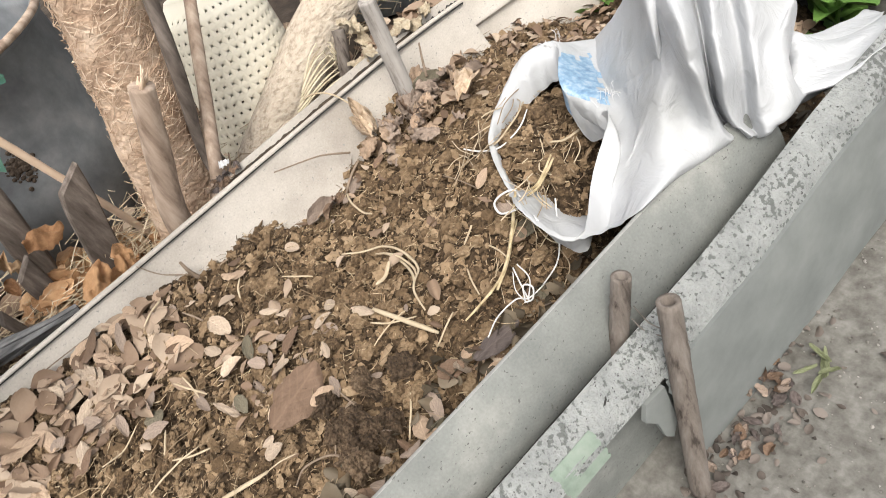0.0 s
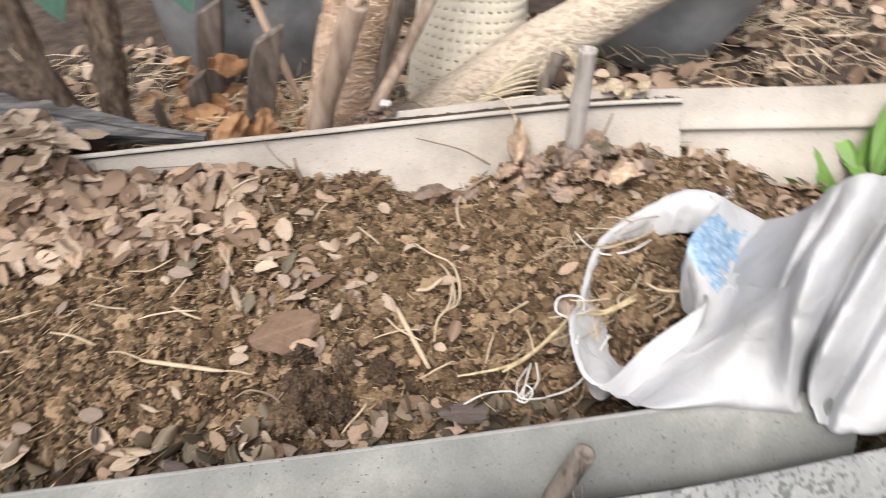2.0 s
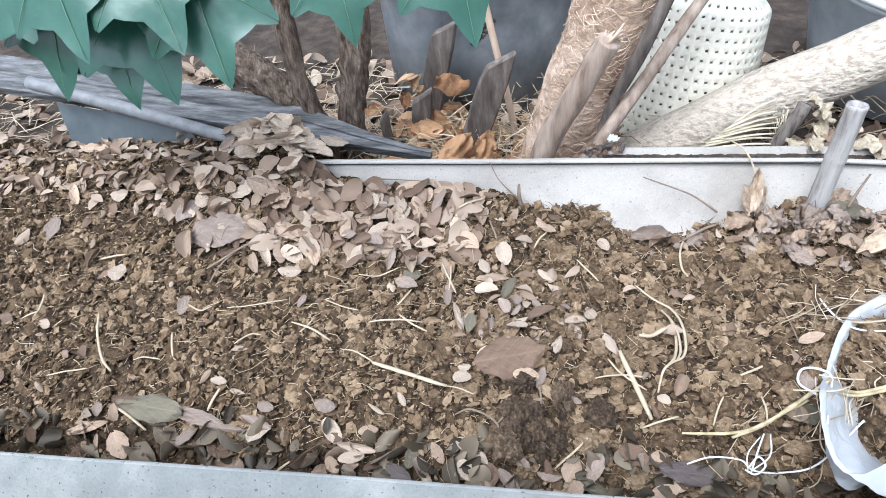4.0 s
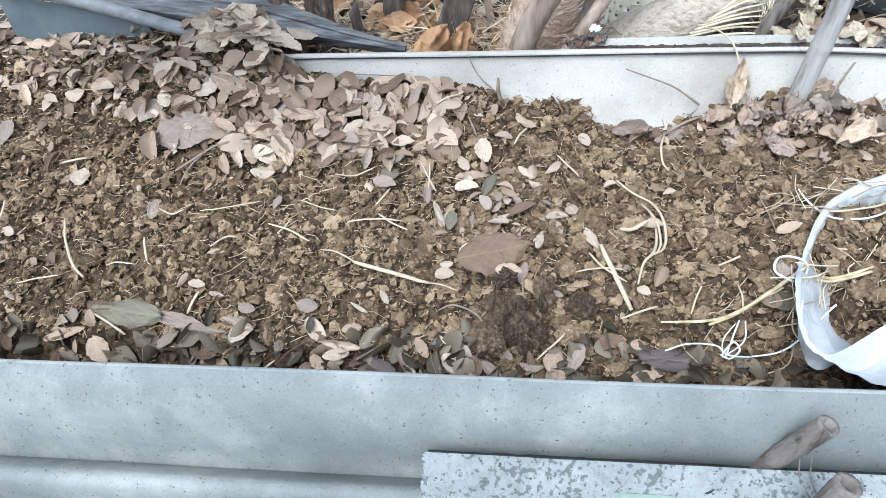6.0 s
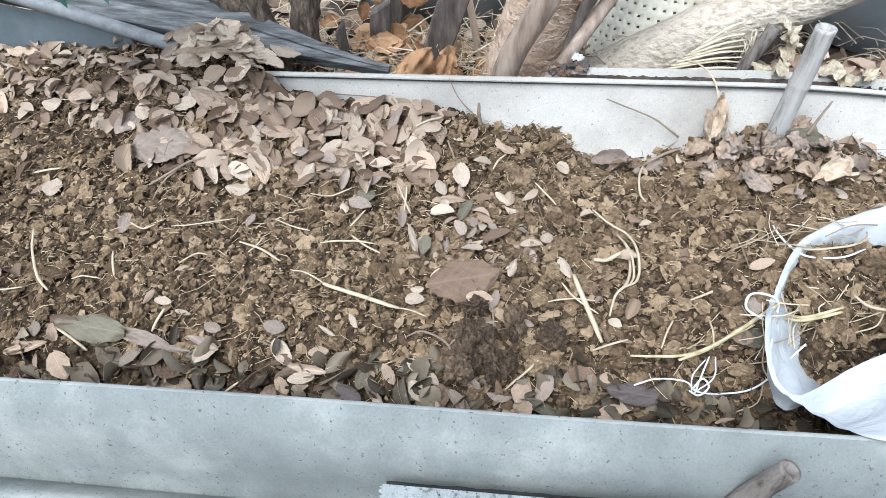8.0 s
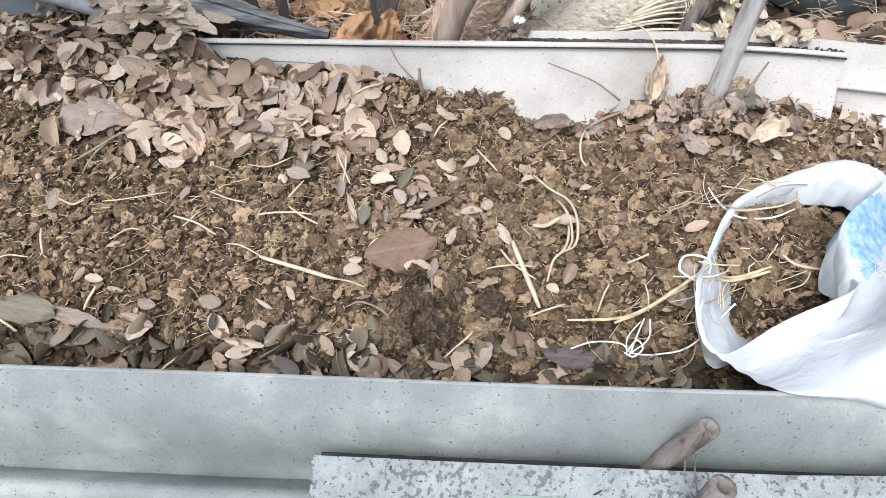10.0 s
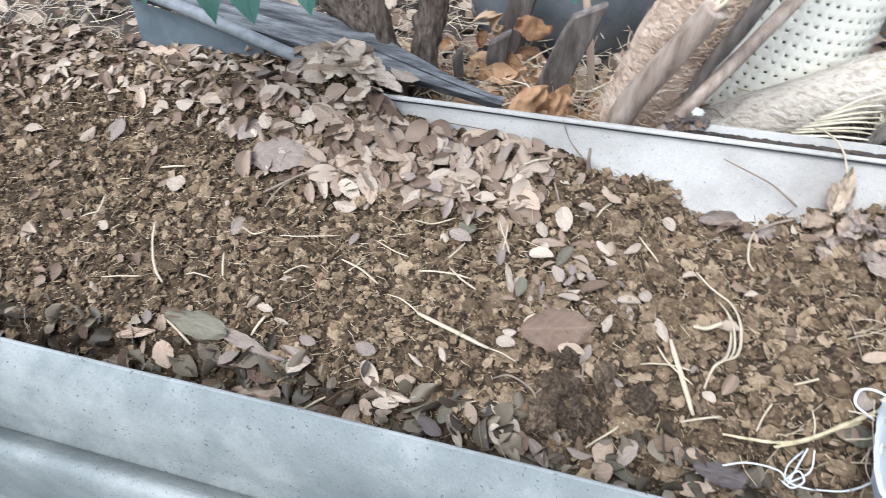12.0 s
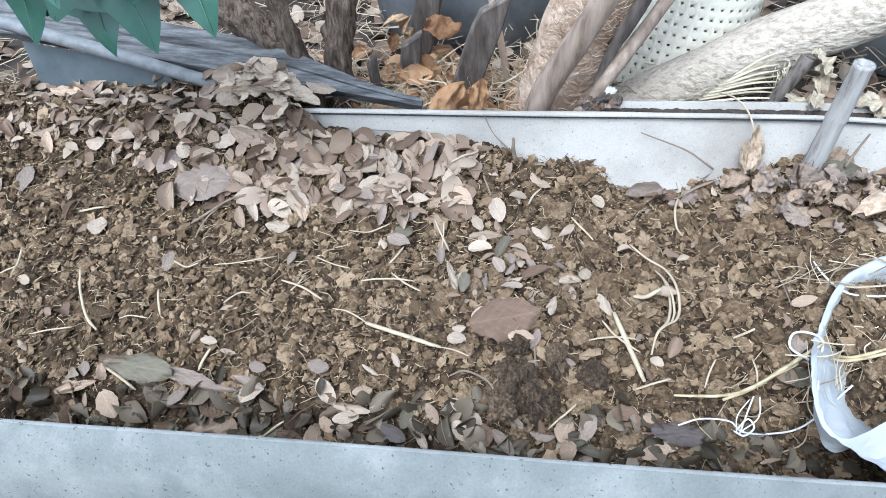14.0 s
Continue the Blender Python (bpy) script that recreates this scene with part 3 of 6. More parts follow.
def build_dung():
    """Tall dark clods in the hollow by the near wall, each with its own broken shape."""
    rng = random.Random(29)
    base_v, base_f = ico(4)
    for k in range(20):
        x, y, s, tall = rng.uniform(-0.07, 0.14), rng.uniform(-0.39, -0.26), rng.uniform(0.015, 0.027), rng.uniform(0.9, 1.5)
        q = rng.uniform(0, 50)
        amp = np.array([1 + 0.5 * noise.noise(Vector(p) * 1.3 + Vector((q, 0, 0))) + 0.3 * noise.noise(Vector((p[0] * 5, p[1] * 5, p[2] * 1.5)) + Vector((q, 3, 0)))
                        + 0.22 * noise.noise(Vector(p) * 8 + Vector((q, 9, 1))) + 0.14 * noise.noise(Vector(p) * 17 + Vector((q, 2, 5))) for p in base_v])
        v = (base_v * amp[:, None] * (s * rng.uniform(0.7, 1.1), s, s * tall)) @ turn_matrix(rng, 0.4).T
        ob = fast_mesh("dung_clod", v, base_f, M_DUNG)
        ob.location = (x, y, soil_height(x, y) + s * 0.3)
        tagged(ob, "dark fibrous clod of old dung on the soil", "clod", "dark clods")


M_DUNG = ramp_mat("dark_dung", [(0.32, (0.0310, 0.0209, 0.0130)), (0.47, (0.0994, 0.0677, 0.0437)), (0.6, (0.1759, 0.1244, 0.0809)), (0.75, (0.2691, 0.1970, 0.1321))],
                  scale=110, rough=0.9, bump=1.0, bump_scale=300, bump_dist=0.007, random_mix=0.2)
build_crumbs()
build_clods()
build_dung()
build_fibres()


# ---- dry leaves ----
def leaf_shape(seed, curl=0.25, pointed=0.3, nu=8, nv=4):
    """A leaf of length 1 and width 1 along x, with a midrib crease, a curl and an uneven edge."""
    rng = random.Random(seed)
    cu, cv, tw = rng.uniform(-1, 1) * curl, rng.uniform(-0.7, 1.0) * curl, rng.uniform(-1, 1) * curl
    verts = []
    for i in range(nu + 1):
        u = i / nu
        half = 0.5 * math.sin(math.pi * min(1, max(0, u * 0.96 + 0.02))) ** (0.45 + pointed * (0.8 if u < 0.5 else 1.0))
        for j in range(-nv // 2, nv // 2 + 1):
            t = j / (nv / 2)
            y = t * half * (1 + 0.08 * rng.uniform(-1, 1) * (abs(t) > 0.9))
            z = cu * ((u - 0.5) ** 2 - 0.08) + cv * (t * t) * half * 1.1 + tw * (u - 0.5) * t * half + 0.03 * rng.uniform(-1, 1) * abs(t)
            verts.append((u - 0.5, y, z))
    w = nv + 1
    faces = [(i * w + j, i * w + j + 1, (i + 1) * w + j + 1, (i + 1) * w + j) for i in range(nu) for j in range(nv)]
    return verts, faces


def leaf_material(name, c):
    """A dry leaf with a pale midrib, faint side veins and blotches."""
    lo = tuple(k * 0.72 for k in c)
    hi = tuple(min(0.85, k * 1.3) for k in c)
    m = ramp_mat(name, [(0.2, lo), (0.5, c), (0.8, hi)], scale=5, rough=0.75, bump=0.45, bump_scale=8, bump_dist=0.012, random_mix=0.4)
    nt, n = m.node_tree, m.node_tree.nodes
    bsdf = n["Principled BSDF"]
    base = bsdf.inputs["Base Color"].links[0].from_socket
    tc = n.new("ShaderNodeTexCoord")
    sep = n.new("ShaderNodeSeparateXYZ")
    nt.links.new(tc.outputs["Object"], sep.inputs["Vector"])

    def op(kind, a, b):
        q = n.new("ShaderNodeMath")
        q.operation = kind
        for k, v in enumerate((a, b)):
            if isinstance(v, (int, float)):
                q.inputs[k].default_value = v
            else:
                nt.links.new(v, q.inputs[k])
        return q.outputs["Value"]

    ay = op("ABSOLUTE", sep.outputs["Y"], 0)
    veins = op("SINE", op("MULTIPLY", op("SUBTRACT", sep.outputs["X"], op("MULTIPLY", ay, 0.8)), 38), 0)
    veins = op("MULTIPLY", op("MAXIMUM", op("SUBTRACT", veins, 0.55), 0), 0.22)
    rib = op("MAXIMUM", op("SUBTRACT", 1.0, op("MULTIPLY", ay, 30)), 0)
    gain = op("ADD", op("ADD", 0.97, veins), op("MULTIPLY", rib, 0.22))
    sc = n.new("ShaderNodeVectorMath")
    sc.operation = "SCALE"
    nt.links.new(base, sc.inputs[0])
    nt.links.new(gain, sc.inputs["Scale"])
    nt.links.new(sc.outputs["Vector"], bsdf.inputs["Base Color"])
    return m


LEAF_COLOURS = {"blond": (0.55, 0.445, 0.340), "pale": (0.44, 0.352, 0.270), "tan": (0.375, 0.277, 0.200), "grey": (0.27, 0.212, 0.172), "brown": (0.150, 0.099, 0.068), "olive": (0.150, 0.132, 0.094),
                "dark": (0.105, 0.086, 0.080)}
LEAF_MATS = {k: leaf_material(k + "_dry_leaf", c) for k, c in LEAF_COLOURS.items()}
LEAF_MESHES = {}
for colour in LEAF_COLOURS:
    for k in range(6):
        v, f = leaf_shape(40 + k, curl=0.42, pointed=0.06 + 0.12 * (k % 3), nu=10, nv=6)
        me = bpy.data.meshes.new("fallen_leaf")
        me.from_pydata(v, [], f)
        me.polygons.foreach_set("use_smooth", [True] * len(me.polygons))
        me.materials.append(LEAF_MATS[colour])
        LEAF_MESHES[colour, k] = me
for colour in LEAF_COLOURS:
    for k in range(6, 9):
        v, f = leaf_shape(40 + k, curl=0.5, pointed=0.06 + 0.12 * (k % 3), nu=18, nv=12)
        v = [(x, y, z + 0.09 * noise.noise((x * 3 + k * 5, y * 3, 0)) + 0.05 * noise.noise((x * 7 + k * 5, y * 8, 2)) + 0.022 * noise.noise((x * 16, y * 17, k))) for x, y, z in v]
        me = bpy.data.meshes.new("fallen_leaf")
        me.from_pydata(v, [], f)
        me.polygons.foreach_set("use_smooth", [True] * len(me.polygons))
        me.materials.append(LEAF_MATS[colour])
        LEAF_MESHES[colour, k] = me
LEAF_LABEL = {"blond": "pale blond dry leaf lying on the soil", "pale": "pale beige oval dry leaf lying on the soil", "tan": "tan oval dry leaf lying on the soil",
              "grey": "grey-brown curled dry leaf lying on the soil", "brown": "brown broad dry leaf lying on the soil",
              "olive": "dull olive-grey leaf lying on the soil", "dark": "dark damp leaf lying on the soil"}


def leaf_pose(x, y, z, heading, tilt_a, tilt_b, nrm):
    q = Vector((0, 0, 1)).rotation_difference(nrm).to_matrix().to_4x4()
    return Matrix.Translation((x, y, z)) @ q @ Euler((tilt_a, tilt_b, 0)).to_matrix().to_4x4() @ Matrix.Rotation(heading, 4, "Z")


LEAF_RNG = random.Random(77)


def leaf(x, y, heading, length, width, colour, lift=0.017, tilt=0.2):
    rng = LEAF_RNG
    kind = rng.randrange(6)
    if length > 0.075:
        kind = 6 + kind % 3
    ob = new("fallen_leaf", LEAF_MESHES[colour, kind])
    lift += 0.12 * max(0.0, length - 0.08)
    if colour == "dark":
        lift = 0.026
    m = leaf_pose(x, y, soil_height(x, y) + lift, radians(heading), rng.uniform(-tilt, tilt), rng.uniform(-tilt, tilt), soil_normal(x, y))
    ob.matrix_basis = m @ Matrix.Diagonal((length, width, (length + width) * 0.5, 1))
    return tagged(ob, LEAF_LABEL[colour], "dry leaf", "fallen leaves")


leaf(-1.082, 0.213, -4, 0.053, 0.040, "pale")
leaf(-1.209, 0.210, -62, 0.066, 0.026, "tan")
leaf(-1.239, 0.118, -83, 0.074, 0.043, "grey")
leaf(-1.007, 0.225, 10, 0.058, 0.046, "tan")
leaf(-1.253, 0.405, -6, 0.088, 0.042, "tan")
leaf(-0.843, 0.194, -67, 0.047, 0.034, "pale")
leaf(-0.792, 0.185, -6, 0.065, 0.028, "pale")
leaf(-0.773, 0.112, 9, 0.152, 0.093, "grey")
leaf(-0.866, 0.155, -20, 0.042, 0.026, "pale")
leaf(-0.842, 0.264, 68, 0.093, 0.033, "tan")
leaf(-0.748, 0.225, 10, 0.062, 0.038, "pale")
leaf(-0.685, 0.232, -18, 0.095, 0.051, "tan")
leaf(-0.639, 0.211, -69, 0.090, 0.054, "tan")
leaf(-0.508, 0.260, -1, 0.051, 0.022, "pale")
leaf(-0.557, 0.220, 17, 0.061, 0.034, "tan")
leaf(-0.507, 0.166, -3, 0.082, 0.030, "tan")
leaf(-0.595, 0.122, -25, 0.086, 0.046, "tan")
leaf(-0.678, 0.128, -22, 0.052, 0.025, "tan")
leaf(-0.527, 0.080, -72, 0.080, 0.034, "tan")
leaf(-0.577, 0.066, -32, 0.066, 0.038, "pale")
leaf(-0.643, 0.059, -59, 0.075, 0.023, "pale")
leaf(-0.663, 0.034, -63, 0.067, 0.025, "tan")
leaf(-0.575, 0.028, 1, 0.058, 0.033, "pale")
leaf(-0.426, 0.079, 69, 0.062, 0.031, "pale")
leaf(-1.009, 0.003, -85, 0.050, 0.045, "pale")
leaf(-0.408, 0.233, -76, 0.050, 0.036, "pale")
leaf(-0.336, 0.231, -73, 0.063, 0.033, "pale")
leaf(-0.289, 0.224, -65, 0.063, 0.039, "tan")
leaf(-0.421, 0.180, -24, 0.047, 0.038, "tan")
leaf(-0.383, 0.129, -55, 0.059, 0.046, "pale")
leaf(-0.351, 0.135, -33, 0.054, 0.036, "tan")
leaf(-0.308, 0.112, -36, 0.052, 0.019, "pale")
leaf(-0.071, 0.108, -75, 0.061, 0.038, "pale")
leaf(-0.115, 0.075, -62, 0.050, 0.024, "pale")
leaf(-0.103, -0.011, -3, 0.053, 0.040, "pale")
leaf(-0.053, 0.005, 66, 0.061, 0.025, "olive")
leaf(-0.093, 0.042, 14, 0.078, 0.023, "tan")
leaf(-0.130, -0.107, -91, 0.057, 0.025, "olive")
leaf(-0.157, -0.096, -72, 0.087, 0.015, "pale")
leaf(-0.188, -0.035, -84, 0.053, 0.020, "grey")
leaf(-0.033, -0.041, -82, 0.036, 0.020, "grey")
leaf(0.123, -0.063, 77, 0.046, 0.026, "pale")
leaf(0.092, -0.090, 0, 0.047, 0.030, "pale")
leaf(0.021, -0.071, 27, 0.064, 0.027, "brown")
leaf(0.158, -0.150, -66, 0.057, 0.024, "pale")
leaf(0.053, -0.169, -105, 0.069, 0.017, "pale")
leaf(-0.280, 0.036, -20, 0.044, 0.043, "olive")
leaf(-0.288, 0.002, -19, 0.058, 0.033, "grey")
leaf(-0.158, 0.129, -39, 0.073, 0.042, "tan")
leaf(0.162, 0.158, -49, 0.035, 0.027, "pale")
leaf(0.027, 0.060, -34, 0.043, 0.020, "pale")
leaf(0.033, 0.195, -18, 0.040, 0.020, "tan")
leaf(-0.041, -0.223, 15, 0.139, 0.087, "brown")
leaf(-0.133, -0.259, -3, 0.038, 0.025, "pale")
leaf(-0.130, -0.235, 4, 0.027, 0.018, "pale")
leaf(-0.008, -0.253, 1, 0.052, 0.028, "tan")
leaf(-0.095, -0.206, 68, 0.041, 0.018, "pale")
leaf(-0.402, -0.319, -8, 0.043, 0.028, "grey")
leaf(-0.383, -0.358, -50, 0.060, 0.032, "pale")
leaf(-0.310, -0.355, 10, 0.040, 0.020, "tan")
leaf(-0.326, -0.388, -8, 0.073, 0.017, "pale")
leaf(-0.335, -0.405, 9, 0.053, 0.023, "pale")
leaf(-0.249, -0.301, -56, 0.034, 0.013, "pale")
leaf(-0.297, -0.321, -30, 0.042, 0.009, "pale")
leaf(-0.122, -0.374, -33, 0.032, 0.021, "pale")
leaf(-0.089, -0.393, -38, 0.037, 0.018, "pale")
leaf(-0.072, -0.421, -82, 0.047, 0.038, "brown")
leaf(-0.035, -0.426, -44, 0.060, 0.023, "grey")
leaf(-0.114, -0.416, -53, 0.042, 0.028, "pale")
leaf(-0.187, -0.429, -56, 0.044, 0.018, "pale")
leaf(-0.241, -0.427, -26, 0.056, 0.028, "dark")
leaf(-0.169, -0.391, -57, 0.044, 0.021, "tan")
leaf(0.079, -0.393, 65, 0.049, 0.037, "tan")
leaf(0.120, -0.388, 64, 0.057, 0.032, "grey")
leaf(0.115, -0.422, -23, 0.065, 0.023, "olive")
leaf(-0.416, -0.402, -20, 0.031, 0.022, "brown")
leaf(-0.376, -0.410, -49, 0.040, 0.025, "tan")
leaf(-0.768, -0.342, -7, 0.161, 0.057, "olive")
leaf(-0.661, -0.356, -11, 0.118, 0.029, "grey")
leaf(-0.908, -0.378, 17, 0.091, 0.020, "tan")
leaf(-0.984, -0.421, 27, 0.069, 0.024, "pale")
leaf(-0.939, -0.415, -90, 0.048, 0.036, "tan")
leaf(-0.865, -0.416, -46, 0.043, 0.042, "olive")
leaf(-0.671, -0.397, 14, 0.060, 0.021, "brown")
leaf(-0.710, -0.419, -3, 0.061, 0.021, "brown")
leaf(-0.616, -0.418, 13, 0.113, 0.043, "tan")
leaf(-0.578, -0.413, -111, 0.035, 0.035, "tan")
leaf(-0.544, -0.382, -5, 0.047, 0.034, "olive")
leaf(-0.525, -0.425, -81, 0.043, 0.042, "olive")
leaf(-0.490, -0.418, 27, 0.044, 0.022, "olive")
leaf(-0.598, -0.371, -4, 0.075, 0.015, "grey")
leaf(-0.534, -0.359, -19, 0.069, 0.019, "grey")
leaf(-0.631, -0.289, -5, 0.035, 0.017, "pale")
leaf(-0.593, -0.300, -11, 0.032, 0.011, "pale")
leaf(-0.890, -0.346, -75, 0.031, 0.023, "grey")
leaf(-0.525, -0.327, -9, 0.036, 0.021, "grey")
leaf(0.188, -0.369, -23, 0.054, 0.037, "brown")
leaf(0.231, -0.370, -11, 0.025, 0.019, "tan")
leaf(0.285, -0.396, -4, 0.115, 0.040, "dark")
leaf(0.239, -0.421, 18, 0.059, 0.026, "tan")
leaf(0.505, -0.227, 71, 0.038, 0.033, "grey")
leaf(0.501, -0.286, 4, 0.051, 0.038, "olive")
leaf(-1.031, -0.389, -103, 0.038, 0.028, "brown")
leaf(-0.835, -0.328, -4, 0.071, 0.021, "brown")


def leaf_density(x, y):
    d = 0.022 + 0.02 * smoothstep(-0.1, 0.1, x)
    d += 1.6 * smoothstep(-0.33, -0.41, y) * smoothstep(0.62, 0.4, x)
    d += 1.9 * math.exp(-((x + 0.46) / 0.33) ** 4 - ((y - 0.24) / 0.15) ** 4)
    d += 0.85 * smoothstep(0.12, 0.24, y) * smoothstep(-0.62, -0.8, x)
    d += 0.55 * math.exp(-((x + 0.02) / 0.12) ** 2 - ((y + 0.1) / 0.14) ** 2)
    d += 0.7 * math.exp(-((x - 0.72) / 0.25) ** 2 - ((y - 0.22) / 0.1) ** 2)
    d += 0.05 * smoothstep(-0.85, -1.15, x) + 0.5 * smoothstep(0.85, 1.0, x)
    return d


def scatter_leaves():
    rng = random.Random(21)
    single = 0
    vs, fs, o = [], [], 0
    shaded_v, shaded_f, shaded_o = [], [], 0
    shapes = [leaf_shape(90 + k, curl=(0.35, 0.6, 1.0)[k % 3], pointed=0.04 + 0.14 * (k % 4), nu=7, nv=4) for k in range(12)]
    count = 0
    while count < 2500:
        x, y = in_bed(rng, -1.95, 1.45)
        if rng.random() > leaf_density(x, y) or ((x - 0.69) / 0.13) ** 2 + ((y + 0.16) / 0.15) ** 2 < 1 or ((x + 0.672) / 0.11) ** 2 + ((y - 0.375) / 0.07) ** 2 < 1:
            continue
        count += 1
        length = rng.uniform(0.024, 0.052) if rng.random() < 0.75 else rng.uniform(0.01, 0.024)
        width = length * rng.uniform(0.3, 0.75)
        if y > 0.03 and -1.0 < x < -0.15 and rng.random() < 0.7:
            length = rng.uniform(0.02, 0.05) if rng.random() < 0.45 else rng.uniform(0.05, 0.085)
            width = length * rng.uniform(0.35, 0.7)
        if y < -0.37 and x < 0.3 and rng.random() < 0.6:
            length = rng.uniform(0.034, 0.068)
            width = length * rng.uniform(0.45, 0.7)
        tilt = 0.38 if y > 0.0 else 0.55
        if y < -0.33:
            tilt = 1.1
        lift = rng.uniform(0.008, 0.02)
        if single < 260 and -0.95 < x < 0.55 and rng.random() < 0.4:
            single += 1
            colour = rng.choice(["tan", "olive", "grey", "tan", "brown", "brown", "pale", "grey"] if y < -0.3 else ["pale", "tan", "tan", "grey", "grey", "brown"] if y < 0.03 else ["pale", "tan", "tan", "grey", "grey", "brown"])
            ob = new("fallen_leaf", LEAF_MESHES[colour, rng.randrange(6)])
            m = leaf_pose(x, y, soil_height(x, y) + lift, rng.uniform(0, 6.28), rng.uniform(-tilt, tilt), rng.uniform(-tilt, tilt), soil_normal(x, y))
            ob.matrix_basis = m @ Matrix.Diagonal((length, width, (length + width) * 0.5, 1))
            tagged(ob, LEAF_LABEL[colour], "dry leaf", "fallen leaves")
            continue
        m = leaf_pose(x, y, soil_height(x, y) + lift, rng.uniform(0, 6.28), rng.uniform(-tilt, tilt), rng.uniform(-tilt, tilt), soil_normal(x, y))
        m = m @ Matrix.Diagonal((length, width, (length + width) * 0.6, 1))
        v, f = shapes[rng.randrange(12)]
        q = np.array(f)
        tri = np.concatenate([q[:, [0, 1, 2]], q[:, [0, 2, 3]]])
        # leaves in the near trough take the colour that carries its shade
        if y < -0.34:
            shaded_v.append(np.array([m @ Vector(p) for p in v]))
            shaded_f.append(tri + shaded_o)
            shaded_o += len(v)
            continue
        vs.append(np.array([m @ Vector(p) for p in v]))
        fs.append(tri + o)
        o += len(v)
    ob = fast_mesh("damp_litter", np.concatenate(shaded_v), np.concatenate(shaded_f), M_LEAF_SHADED, smooth=True)
    tagged(ob, "dull olive-brown leaves along the near wall, darkened for the trough's shade", "leaf litter", kind="stuff")
    ob = fast_mesh("leaf_litter", np.concatenate(vs), np.concatenate(fs), M_LEAF_J, smooth=True)
    tagged(ob, "thin litter of curled tan and brown dry leaves", "dry leaves", kind="stuff")


scatter_leaves()


# ---- single straws, twigs and strings ----
STRAND = {"straw": (M_STRAW, "straw_stalk", "pale bent straw stalk on the soil", "straw"),
          "yellow": (M_YELLOW, "straw_stalk", "long yellow straw stalk crossing the sack's rim", "straw"),
          "twig": (M_TWIG, "twig", "thin brown twig on the soil", "twig"),
          "string": (M_STRING, "loose_string", "white plastic string lying over the sack's rim", "string")}


def strand(kind, r, points, lift=0.019):
    mat, name, label, category = STRAND[kind]
    if kind == "yellow":
        lift = 0.028
    r *= 1.12
    p = spline([(x, y, max(soil_height(x, y) + lift, 0.32 if kind == "yellow" and x > 0.5 else 0)) for x, y in points], 5)
    p = [q + Vector((0, 0, 0.003 * noise.noise(q * 30))) for q in p]
    n = len(p)
    v, f = tube(p, [r * (0.5 + 0.5 * min(1, 4 * (0.08 + min(i, n - 1 - i) / n))) for i in range(n)], 6, flat=0.6)
    tagged(mesh_ob(name, v, f, mat), label, category)


strand("straw", 0.0026, [(0.225, 0.036), (0.255, 0.002), (0.295, -0.033), (0.306, -0.088), (0.305, -0.145), (0.292, -0.183), (0.267, -0.206), (0.249, -0.226), (0.238, -0.261)])
strand("straw", 0.0026, [(0.275, -0.028), (0.288, -0.080), (0.288, -0.139), (0.274, -0.192), (0.255, -0.216)])
strand("straw", 0.0022, [(0.283, -0.054), (0.292, -0.106), (0.292, -0.161), (0.280, -0.195)])
strand("straw", 0.0016, [(-0.397, -0.193), (-0.355, -0.212), (-0.313, -0.234)])
strand("straw", 0.0044, [(-0.319, -0.231), (-0.255, -0.250), (-0.162, -0.275)])
strand("straw", 0.0014, [(-0.168, -0.274), (-0.134, -0.284), (-0.106, -0.291)])
strand("straw", 0.0048, [(0.173, -0.176), (0.195, -0.240), (0.223, -0.311)])
strand("straw", 0.0018, [(0.123, -0.237), (0.158, -0.228), (0.196, -0.231), (0.215, -0.232)])
strand("straw", 0.002, [(0.150, -0.192), (0.174, -0.228), (0.217, -0.260)])
strand("straw", 0.002, [(0.203, -0.323), (0.233, -0.315), (0.270, -0.306)])
strand("straw", 0.0045, [(0.216, -0.130), (0.242, -0.122), (0.271, -0.108)])
strand("straw", 0.0022, [(0.391, -0.221), (0.419, -0.206), (0.448, -0.189)])
strand("yellow", 0.0036, [(0.358, -0.339), (0.415, -0.311), (0.478, -0.274), (0.526, -0.257)])
strand("yellow", 0.003, [(0.273, -0.335), (0.344, -0.333), (0.394, -0.321), (0.457, -0.287), (0.498, -0.268)])
strand("twig", 0.0034, [(-0.772, 0.007), (-0.736, 0.047), (-0.696, 0.079), (-0.620, 0.107)])
strand("twig", 0.0022, [(-0.755, -0.025), (-0.742, 0.021), (-0.722, 0.059)])
strand("straw", 0.0022, [(-0.348, -0.127), (-0.288, -0.120), (-0.234, -0.116)])
strand("straw", 0.0022, [(-0.285, -0.104), (-0.251, -0.126), (-0.218, -0.148)])
strand("straw", 0.0024, [(-0.520, -0.134), (-0.473, -0.146), (-0.424, -0.172)])
strand("straw", 0.0018, [(-0.495, -0.158), (-0.487, -0.140), (-0.478, -0.119)])
strand("straw", 0.0018, [(-0.212, 0.066), (-0.191, 0.022), (-0.170, -0.027)])
strand("straw", 0.0016, [(-0.190, 0.059), (-0.188, 0.022), (-0.187, -0.014)])
strand("straw", 0.0028, [(-0.185, 0.213), (-0.156, 0.232), (-0.125, 0.253)])
strand("straw", 0.003, [(-1.067, 0.033), (-1.041, 0.041), (-1.005, 0.051)])
strand("straw", 0.0025, [(-1.139, -0.146), (-1.156, -0.104), (-1.168, -0.068)])
strand("straw", 0.002, [(-1.183, -0.142), (-1.161, -0.136), (-1.139, -0.131)])
strand("straw", 0.0026, [(-0.998, -0.116), (-0.963, -0.183), (-0.912, -0.251), (-0.884, -0.274)])
